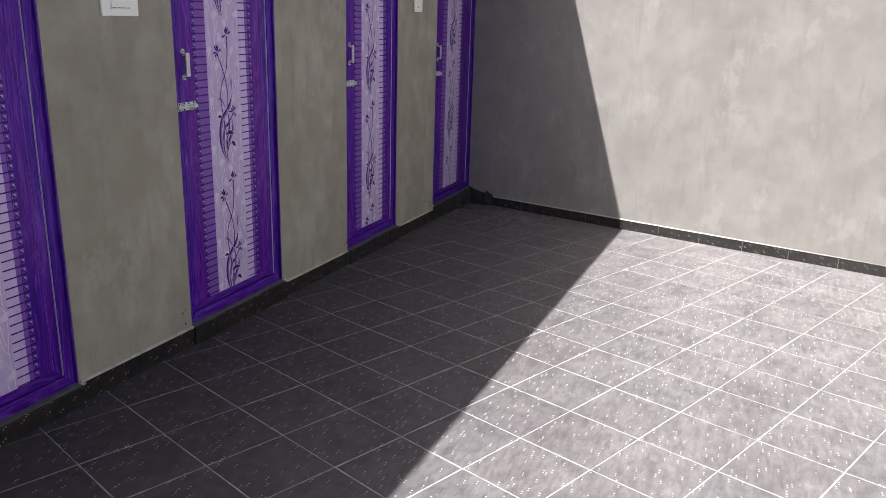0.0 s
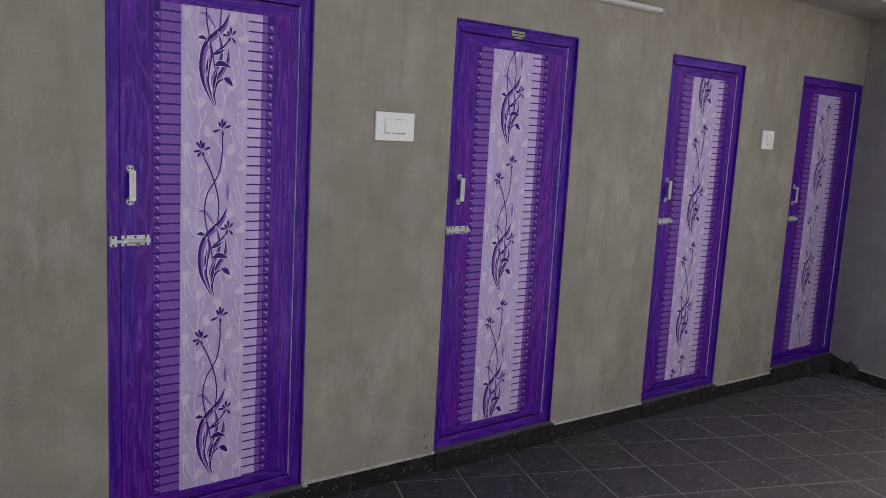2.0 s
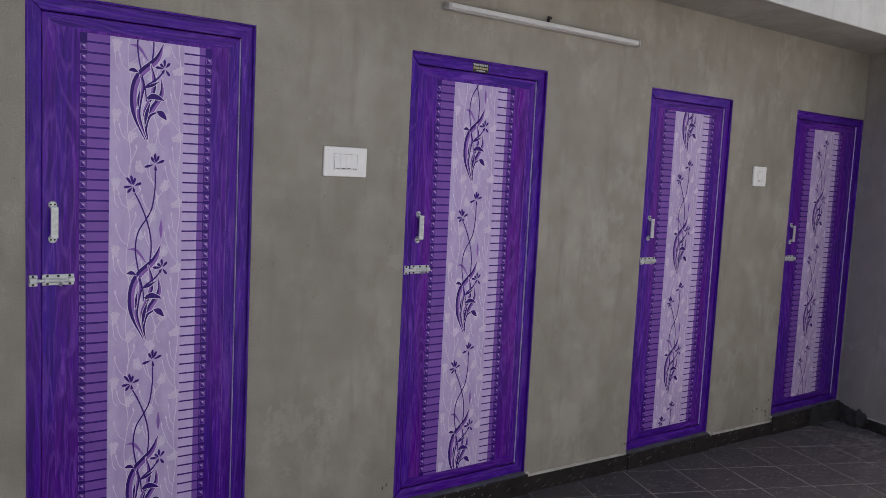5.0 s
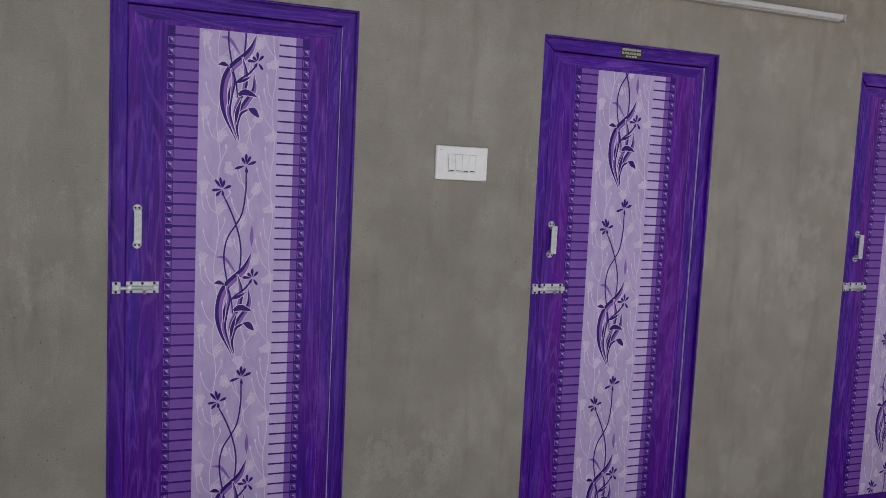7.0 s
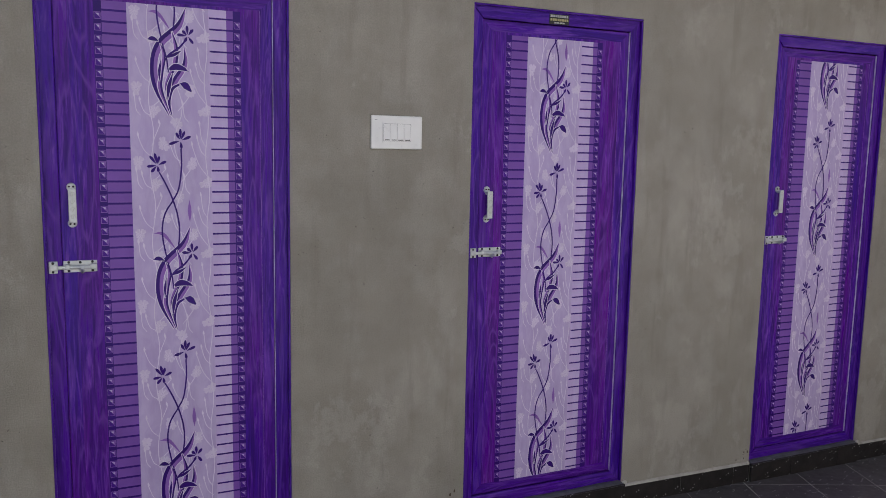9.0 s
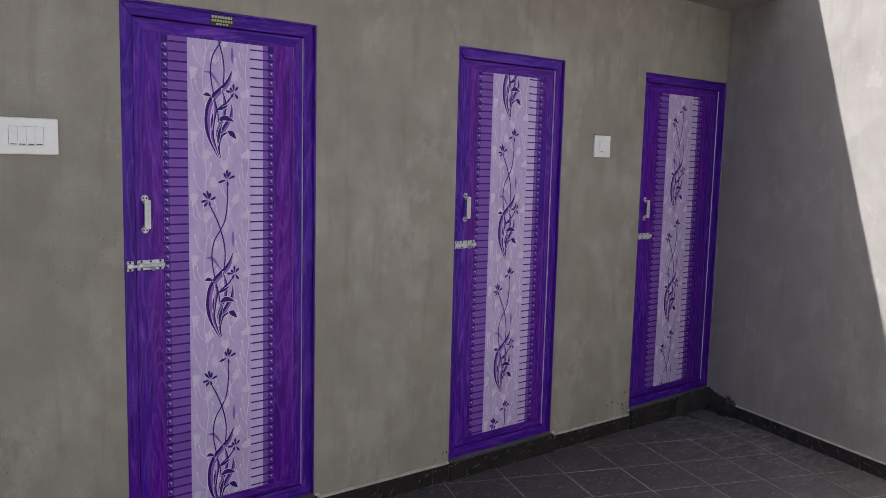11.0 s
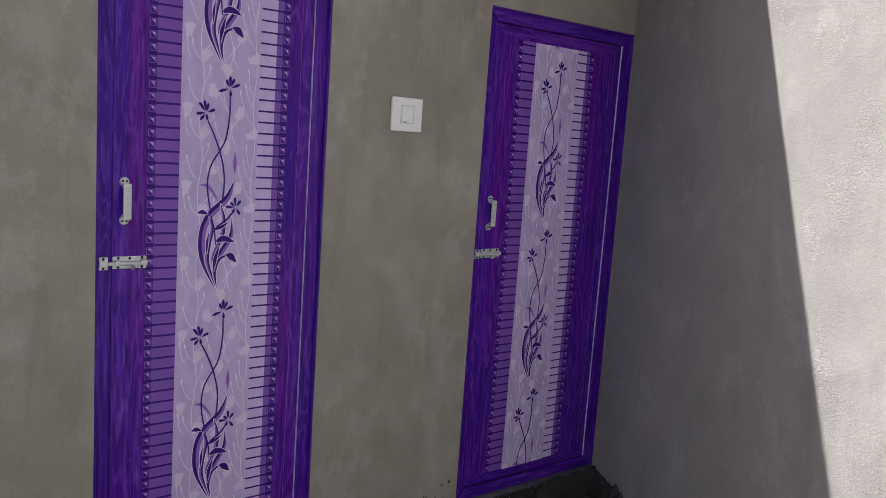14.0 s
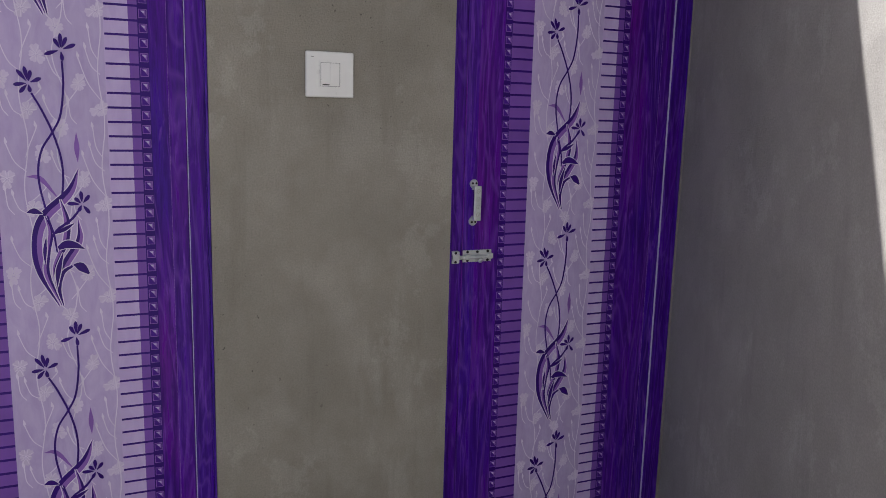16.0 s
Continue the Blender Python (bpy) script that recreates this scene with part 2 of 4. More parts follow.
M_STEM = film("violet-black print", (0.036, 0.005, 0.175), 0.15)
M_MAUVE = film("mauve print", (0.25, 0.12, 0.44), 0.12)
M_EDGE_SHINE = plain("pale lilac edge shine", (0.58, 0.55, 0.70), 0.25, 0, 0.05)
M_STEEL = plain("powder-coated steel", (0.56, 0.58, 0.575), 0.4, 0.3, 0.12, 60)
M_SCREW = plain("black screw head", (0.015, 0.015, 0.018), 0.45, 0.4)
M_WHITE = plain("white switch plastic", (0.80, 0.80, 0.78), 0.3, 0, 0.03)
M_RECESS = plain("pale grey switch recess", (0.27, 0.27, 0.27), 0.5, 0, 0.03)
M_GAP = plain("dark gap round the rockers", (0.035, 0.035, 0.035), 0.6)
M_TUBE = plain("white lamp casing", (0.56, 0.56, 0.555), 0.35, 0, 0.04)
M_GREY = plain("grey plastic end cap", (0.42, 0.41, 0.40), 0.5)
M_STICK = plain("black sticker", (0.012, 0.014, 0.012), 0.4)
M_INK = plain("white sticker ink", (0.42, 0.43, 0.42), 0.5)
M_YELLOW = plain("yellow sticker ink", (0.40, 0.37, 0.17), 0.5)


# ---- mesh helpers ----
def part(name, bm, material, parent=None, label=""):
    me = bpy.data.meshes.new(name)
    bm.normal_update()
    bm.to_mesh(me)
    bm.free()
    me.materials.append(material)
    ob = new(name, me)
    if parent is not None:
        ob.parent = parent
    if label:
        tagged(ob, label)
    return ob


def thing(name, label, category, group="", kind=""):
    return tagged(new(name), label, category, group, kind)


def box(bm, x0, x1, y0, y1, z0, z1, bevel=0.0, seg=2):
    vs = [bm.verts.new((x, y, z)) for x in (x0, x1) for y in (y0, y1) for z in (z0, z1)]
    fs = [bm.faces.new([vs[i] for i in q]) for q in ((0, 1, 3, 2), (4, 6, 7, 5), (0, 4, 5, 1), (2, 3, 7, 6), (0, 2, 6, 4), (1, 5, 7, 3))]
    if bevel:
        es = {e for f in fs for e in f.edges}
        bmesh.ops.bevel(bm, geom=list(es), offset=bevel, segments=seg, affect="EDGES", profile=0.5)
    return vs


def boxed(*a, **k):
    bm = bmesh.new()
    box(bm, *a, **k)
    return bm


def prism(bm, poly, z0, z1, inset=0.0):
    """An upright prism over a plan polygon, counter-clockwise; z0 and z1 are numbers or functions of x, y."""
    f0 = z0 if callable(z0) else (lambda x, y: z0)
    f1 = z1 if callable(z1) else (lambda x, y: z1)
    lo = [bm.verts.new((x, y, f0(x, y))) for x, y in poly]
    hi = [bm.verts.new((x, y, f1(x, y))) for x, y in poly]
    bm.faces.new(hi)
    bm.faces.new(lo[::-1])
    for i in range(len(poly)):
        j = (i + 1) % len(poly)
        bm.faces.new((lo[i], lo[j], hi[j], hi[i]))


# ---- plan ----
FLOOR_Z, FALL_X, FALL_Y = 0.02, -0.0161, -0.0227   # the floor falls towards the drain in the corner
END_X, END_LEAN = 5.388, 0.325               # the end wall meets the door wall out of square
LEFT_X, LEFT_LEAN = -0.565, 0.60
BACK_Y = -4.9
SOFFIT_Z, FASCIA_Y, FASCIA_TOP = 2.59, -0.435, 3.45
DOORS = (  # x from, x to, sill height, print start, height of the first bloom, bolt height, handle height
    (-0.010, 0.777, 0.092, 0.257, 1.602, 1.178, 1.376),
    (1.488, 2.288, 0.092, 1.742, 1.502, 1.166, 1.358),
    (3.064, 3.812, 0.066, 3.313, 1.728, 1.166, 1.352),
    (4.516, 5.379, 0.072, 4.790, 1.940, 1.146, 1.314),
)
DOOR_TOP = 2.13


def fz(x, y):
    return FLOOR_Z + FALL_X * x + FALL_Y * y


def end_x(y):
    return END_X + END_LEAN * y


def left_x(y):
    return LEFT_X + LEFT_LEAN * y


ground = tagged(part("ground", boxed(-200, 200, -200, 200, -0.9, -0.5), M_GROUND), "bare earth around the building", "ground", kind="structure")

# door wall: plaster face and reveals cut for four doors
bm = bmesh.new()
W = 0.2
xs = [LEFT_X - 0.3] + [v for d in DOORS for v in d[:2]] + [END_X + 0.5]
for i in range(0, len(xs), 2):
    box(bm, xs[i], xs[i + 1], 0, W, -0.45, 3.25)
for d in DOORS:
    box(bm, d[0], d[1], 0, W, DOOR_TOP, 3.25)
    box(bm, d[0], d[1], 0.0, W, -0.45, d[2] - 0.02)
bmesh.ops.remove_doubles(bm, verts=bm.verts, dist=1e-5)
wall_door = tagged(part("wall_north", bm, M_WALL), "grey cement-plastered wall with four door openings", "wall", kind="structure")

bm = bmesh.new()
prism(bm, [(end_x(0.6), 0.6), (end_x(BACK_Y), BACK_Y), (end_x(BACK_Y) + 0.22, BACK_Y), (end_x(0.6) + 0.22, 0.6)], -0.45, 3.6)
bmesh.ops.subdivide_edges(bm, edges=bm.edges[:], cuts=7, use_grid_fill=True)
for v in bm.verts:
    v.co.x += 0.040 * max(0.0, v.co.z) * min(0.0, v.co.y)   # hand-built: the wall twists as it rises
tagged(part("wall_east", bm, M_END), "rough cement-plastered end wall, half in sunlight", "wall", kind="structure")
bm = bmesh.new()
prism(bm, [(left_x(-1.6), -1.6), (left_x(0.0), 0.0), (left_x(0.0) - 0.25, 0.0), (left_x(-1.6) - 0.25, -1.6)], -0.45, 2.59)
tagged(part("wall_west", bm, M_LEFT), "grey plastered side wall with pale patches", "wall", kind="structure")
# unseen wall, added tall and white to throw sunlight back at the doors
bm = bmesh.new()
box(bm, -3.5, end_x(BACK_Y) + 0.2, BACK_Y - 0.2, BACK_Y, -0.45, 3.6)
tagged(part("bounce_wall_south", bm, M_FASCIA), "unseen white wall added to bounce sunlight onto the doors", "wall", kind="structure")
bm = bmesh.new()
box(bm, -3.5, -3.3, BACK_Y, -1.35, -0.45, 0.95)
box(bm, -3.3, left_x(-1.5) - 0.12, -1.55, -1.35, -0.45, 0.95)
tagged(part("wall_southwest", bm, M_END), "plain plastered boundary wall", "wall", kind="structure")

bm = bmesh.new()
box(bm, -3.2, END_X + 0.1, FASCIA_Y + 0.015, 0.0, SOFFIT_Z, 2.74)
box(bm, -3.2, END_X + 0.5, W, 3.2, SOFFIT_Z, 2.74)
tagged(part("ceiling", bm, M_SOFFIT), "grey plastered underside of the roof overhang", "ceiling", kind="structure")
bm = bmesh.new()
box(bm, -3.2, END_X + 0.02 - 0.14, FASCIA_Y, FASCIA_Y + 0.012, SOFFIT_Z - 0.002, FASCIA_TOP, 0.003)
box(bm, -3.2, END_X + 0.02 - 0.14, FASCIA_Y + 0.012, FASCIA_Y + 0.12, 2.745, FASCIA_TOP)
tagged(part("fascia", bm, M_FASCIA), "whitewashed concrete fascia along the roof edge", "fascia", kind="structure")
tagged(part("room_wall", boxed(-3.2, END_X + 0.5, 3.0, 3.2, -0.45, SOFFIT_Z), M_WALL), "plain wall closing the rooms behind the doors", "wall", kind="structure")


# ---- doors ----
MX, MZ = 0.000556, 0.000586                 # metres per unit of the flower design
UNIT = 0.722                                # height of one repeat


def smooth(pts, steps=7):
    """A Catmull-Rom curve through control points (x, y, width)."""
    P = [Vector(p) for p in pts]
    P = [2 * P[0] - P[1]] + P + [2 * P[-1] - P[-2]]
    out = []
    for i in range(1, len(P) - 2):
        a, b, c, d = P[i - 1:i + 3]
        for s in range(steps):
            t = s / steps
            out.append(0.5 * (2 * b + (c - a) * t + (2 * a - 5 * b + 4 * c - d) * t * t + (3 * b - a - 3 * c + d) * t ** 3))
    return out + [P[-2]]


def ribbon(bm, pts, y, ox, oz, side=0):
    """A flat stroke along control points (x, y, width); side -1 or 1 keeps one half of its width."""
    line = smooth(pts)
    a, b = [], []
    for i, p in enumerate(line):
        q, r = line[max(0, i - 1)], line[min(len(line) - 1, i + 1)]
        t = Vector((r.x - q.x, r.y - q.y))
        t = t.normalized() if t.length else Vector((0, 1))
        n, w = Vector((-t.y, t.x)), max(p.z, 0.8) / 2
        lo, hi = (-w if side <= 0 else 0.0), (w if side >= 0 else 0.0)
        for k, lst in ((lo, a), (hi, b)):
            lst.append(bm.verts.new((ox + (p.x + n.x * k) * MX, y, oz - (p.y + n.y * k) * MZ)))
    for i in range(len(line) - 1):
        bm.faces.new((a[i], a[i + 1], b[i + 1], b[i]))


def petal(bm, c, tip, w, y, ox, oz):
    a, m, n = (tuple(c[i] + (tip[i] - c[i]) * f for i in (0, 1)) for f in (0.16, 0.62, 0.88))
    ribbon(bm, [(*a, 3), (*m, w), (*n, w * 0.8), (*tip, w * 0.2)], y, ox, oz)


STEMS = (
    [(283, 70, 8), (283, 175, 9), (265, 295, 9), (230, 365, 9), (185, 435, 9), (165, 515, 9), (167, 595, 9), (185, 690, 8)],
    [(155, 205, 8), (190, 270, 9), (230, 365, 9), (257, 465, 9), (263, 555, 9), (253, 650, 9)],
    [(320, 700, 9), (285, 740, 11), (235, 775, 11), (210, 800, 7)],
    [(190, 720, 7), (212, 800, 9), (222, 880, 6)],
)
BLADES = (  # mauve blades with an indigo half
    ([(327, 520, 2), (285, 620, 36), (180, 722, 44), (142, 825, 42), (152, 955, 40), (220, 1120, 3)], 1),
    ([(246, 650, 3), (268, 745, 24), (258, 835, 26), (212, 930, 16), (200, 985, 2)], -1),
    ([(180, 720, 3), (200, 790, 20), (184, 880, 20), (176, 975, 24), (228, 1115, 3)], -1),
    ([(315, 740, 3), (316, 830, 28), (255, 930, 34), (218, 1010, 24), (236, 1118, 3)], 1),
)
DARKS = (
    [(282, 942, 10), (242, 970, 16), (222, 1040, 16), (236, 1118, 3)],
    [(180, 812, 2), (172, 870, 15), (170, 930, 2)],
    [(227, 862, 16), (262, 846, 34), (300, 852, 26), (336, 868, 2)],
    [(287, 936, 6), (318, 948, 38), (350, 980, 8)],
    [(108, 704, 2), (138, 698, 24), (173, 711, 3)],
    [(297, 756, 3), (255, 780, 18), (207, 800, 3)],
    [(246, 880, 3), (222, 960, 22), (214, 1030, 3)],
)
MAUVES = ([(117, 552, 2), (170, 560, 20), (238, 645, 3)], [(325, 366, 2), (325, 430, 22), (326, 490, 2)])
BLOOMS = (
    ((281, 25), ((281, -42), (255, -20), (306, -28), (341, 0), (215, 46), (286, 70))),
    ((146, 165), ((132, 98), (103, 112), (157, 113), (197, 143), (87, 173), (110, 205), (152, 203))),
    ((335, 672), ((332, 616), (305, 644), (368, 634), (274, 668), (366, 713), (318, 704))),
)
PALES = ((262, -68), (182, 48), (40, 150), (345, 160), (135, 275), (428, 268))


def flower_print(parent, fx, zb, zt, y):
    """The flower film: ground vines and pale blooms, mauve blades, indigo stems; cut to the panel."""
    pale, mauve, dark, stem, blossom = (bmesh.new() for _ in range(5))
    for row in range(-3, 3):
        oz = zb + UNIT * row
        if oz > zt + UNIT * 1.05:
            continue
        for q, s in enumerate(STEMS):
            ribbon(stem, s, y - 0.0021 - 0.00004 * q, fx, oz)
        for c, tips in BLOOMS:
            for q, t in enumerate(tips):
                petal(stem, c, t, 16, y - 0.0023 - 0.00004 * q, fx, oz)
        for q, (b, side) in enumerate(BLADES):
            up = y - 0.0008 - 0.00018 * q
            ribbon(pale, [(p[0], p[1], p[2] + 8) for p in b], up, fx, oz)
            ribbon(mauve, b, up - 0.00006, fx, oz)
            ribbon(dark, b, up - 0.00012, fx, oz, side)
        for q, b in enumerate(DARKS):
            up = y - 0.0015 - 0.00008 * q
            ribbon(pale, [(p[0], p[1], p[2] + 7) for p in b], up, fx, oz)
            ribbon(dark, b, up - 0.00004, fx, oz)
        for q, b in enumerate(MAUVES):
            ribbon(mauve, b, y - 0.00075 - 0.00002 * q, fx, oz)
        third = UNIT / MZ / 3
        for k in range(3):
            o2 = oz - k * UNIT / 3
            for i, (px, py) in enumerate(PALES):
                for a in range(5):
                    w = 2 * math.pi * (a / 5 + 0.13 * i)
                    r = 34 + 9 * math.sin(2.3 * a + i)
                    c, n = (math.cos(w), math.sin(w)), (-math.sin(w), math.cos(w))
                    up = y - 0.00040 - 0.00002 * a
                    lobe = [(px + c[0] * f * r + n[0] * g * r, py + c[1] * f * r + n[1] * g * r) for f, g in ((0.08, 0), (0.45, -0.36), (0.80, -0.46), (1.0, -0.24), (0.90, -0.04), (1.04, 0.18), (0.84, 0.44), (0.45, 0.36))]
                    blossom.faces.new([blossom.verts.new((fx + u * MX, up, oz - k * UNIT / 3 - v * MZ)) for u, v in lobe])
                    for g in (-0.2, 0.22):
                        ribbon(pale, [(px + c[0] * 6, py + c[1] * 6, 2), (px + c[0] * r * 0.5 + n[0] * g * r, py + c[1] * r * 0.5 + n[1] * g * r, 3.4), (px + c[0] * r * 0.86 + n[0] * g * 1.7 * r, py + c[1] * r * 0.86 + n[1] * g * 1.7 * r, 2)], up - 0.00012, fx, o2)
                petal(pale, (px, py + 4), (px, py - 6), 9, y - 0.0006, fx, o2)
            for x0, amp, ph in ((118, 12, 0.0), (436, 10, 1.3), (270, 26, 2.4)):
                ribbon(pale, [(x0 + amp * math.sin(ph + 2 * math.pi * j / 6), -110 + third * j / 6, 4.8) for j in range(7)], y - 0.0005 - 0.00002 * (x0 % 7), fx, o2)
            for q, (x0, y0, x1, y1) in enumerate(((118, 120, 45, 10), (118, 60, 165, -60), (436, 230, 350, 60), (270, 270, 345, 175), (436, 120, 380, 20), (118, 250, 190, 190), (290, 150, 225, 60), (118, 300, 60, 225), (430, 60, 395, -60), (275, 330, 205, 240), (60, 300, 30, 205), (330, 330, 300, 240))):
                ribbon(pale, [(x0, y0, 3.4), ((x0 + x1) / 2 - 8, (y0 + y1) / 2 + 14, 4.4), (x1, y1, 5), (x1 - 2, y1 - 14, 12), (x1 - 5, y1 - 32, 2)], y - 0.00035 - 0.00001 * q, fx, o2)
    for bm, m, name, lab in ((blossom, M_PETAL, "blossom_print", "faint translucent blossoms"), (pale, M_PALE, "pale_vine_print", "faint white vine pattern"), (mauve, M_MAUVE, "blade_print", "mauve leaf blades"),
                             (dark, M_DARK, "leaf_print", "indigo leaves"), (stem, M_STEM, "bloom_print", "dark violet blooms and stems")):
        for co, no in (((0, 0, zt), (0, 0, 1)), ((0, 0, zb_of(parent)), (0, 0, -1))):
            bmesh.ops.bisect_plane(bm, geom=bm.verts[:] + bm.edges[:] + bm.faces[:], plane_co=co, plane_no=no, clear_outer=True)
        part(name, bm, m, parent, lab)


def zb_of(panel):
    return panel["print_bottom"]


def mitred(bm, x0, x1, z0, z1, w, y0, y1, side):
    """One bar of a mitred frame: side L, R, T or B."""
    o = {"L": ((x0, z0), (x0, z1), (x0 + w, z1 - w), (x0 + w, z0 + w)), "R": ((x1, z1), (x1, z0), (x1 - w, z0 + w), (x1 - w, z1 - w)),
         "T": ((x0, z1), (x1, z1), (x1 - w, z1 - w), (x0 + w, z1 - w)), "B": ((x1, z0), (x0, z0), (x0 + w, z0 + w), (x1 - w, z0 + w))}[side]
    f = [bm.verts.new((x, y0, z)) for x, z in o]
    b = [bm.verts.new((x, y1, z)) for x, z in o]
    bm.faces.new(f)
    bm.faces.new(b[::-1])
    es = []
    for i in range(4):
        j = (i + 1) % 4
        bm.faces.new((f[j], f[i], b[i], b[j]))
    bmesh.ops.recalc_face_normals(bm, faces=bm.faces[:])
    bm.edges.ensure_lookup_table()
    es = [e for e in bm.edges if {e.verts[0], e.verts[1]} in ({f[0], f[1]}, {f[2], f[3]})]
    bmesh.ops.bevel(bm, geom=es, offset=0.004, segments=2, affect="EDGES", profile=0.5)


def disc(bm, x, y, z, r, depth, n=10):
    """A short round stud that stands out of the door towards the viewer."""
    m = Matrix.Translation((x, y - depth / 2, z)) @ Matrix.Rotation(radians(90), 4, "X")
    bmesh.ops.create_cone(bm, cap_ends=True, segments=n, radius1=r, radius2=r * 0.8, depth=depth, matrix=m)


def pull_handle(parent, x, z, y):
    """A cast pull handle: two screwed feet and a flat scroll-worked grip."""
    h = 0.132
    grip = part("door_handle", boxed(x - 0.010, x + 0.014, y - 0.030, y - 0.022, z - h / 2 + 0.012, z + h / 2 - 0.012, bevel=0.003), M_STEEL, parent, "pale grey cast pull handle")
    for s in (-1, 1):
        bm = bmesh.new()
        zc = z + s * (h / 2 - 0.008)
        disc(bm, x, y, zc, 0.0145, 0.006, 20)
        box(bm, x - 0.009, x + 0.011, y - 0.026, y - 0.004, zc - s * 0.012 - 0.006, zc - s * 0.012 + 0.006, 0.002)
        part("handle_foot", bm, M_STEEL, grip)
        for k in (-1, 1):
            bm = bmesh.new()
            disc(bm, x + k * 0.006, y - 0.0055, zc + s * 0.002, 0.0036, 0.003)
            part("screw", bm, M_SCREW, grip)
    bm = bmesh.new()
    for i in range(4):
        zc = z - 0.036 + 0.024 * i
        ring = [(0.0075 * (1 - k / 13) * math.cos(k * 0.75), 0.0095 * (1 - k / 13) * math.sin(k * 0.75)) for k in range(12)]
        for (ax, az), (bx, bz) in zip(ring, ring[1:]):
            n = Vector((-(bz - az), bx - ax)).normalized() * 0.0008
            bm.faces.new([bm.verts.new((x + 0.002 + px, y - 0.0312, zc + pz)) for px, pz in ((ax - n.x, az - n.y), (bx - n.x, bz - n.y), (bx + n.x, bz + n.y), (ax + n.x, az + n.y))])
    part("scroll_relief", bm, M_GREY, grip)


def tower_bolt(parent, x, z, y):
    """A tower bolt: keeper on the frame, slotted plate, round bar and knob."""
    bolt = part("tower_bolt", boxed(x + 0.042, x + 0.142, y - 0.004, y, z - 0.019, z + 0.019, bevel=0.002), M_STEEL, parent, "pale grey steel tower bolt, slid shut")
    bm = bmesh.new()
    box(bm, x, x + 0.026, y - 0.016, y + 0.012, z - 0.019, z + 0.019, 0.002)
    box(bm, x + 0.001, x + 0.025, y - 0.022, y - 0.012, z - 0.010, z + 0.010, 0.004)
    part("keeper", bm, M_STEEL, bolt)
    bm = bmesh.new()
    m = Matrix.Translation((x + 0.068, y - 0.011, z - 0.002)) @ Matrix.Rotation(radians(90), 4, "Y")
    bmesh.ops.create_cone(bm, cap_ends=True, segments=12, radius1=0.0062, radius2=0.0062, depth=0.11, matrix=m)
    part("bar", bm, M_STEEL, bolt)
    bm = bmesh.new()
    m = Matrix.Translation((x + 0.098, y - 0.026, z - 0.009)) @ Matrix.Rotation(radians(62), 4, "X")
    bmesh.ops.create_cone(bm, cap_ends=True, segments=12, radius1=0.0062, radius2=0.0042, depth=0.032, matrix=m)
    part("knob", bm, M_STEEL, bolt)
    for x0, x1 in ((0.046, 0.062), (0.122, 0.142)):
        part("guide", boxed(x + x0, x + x1, y - 0.019, y - 0.002, z - 0.009, z + 0.009, bevel=0.004), M_STEEL, bolt)
    for px, pz in ((0.012, 0.014), (0.012, -0.014), (0.058, 0.014), (0.058, -0.014), (0.092, 0.013), (0.128, 0.014), (0.128, -0.014)):
        bm = bmesh.new()
        disc(bm, x + px, (y - 0.015) if px < 0.03 else (y - 0.0035), z + pz, 0.0046, 0.003)
        part("screw", bm, M_SCREW, bolt)


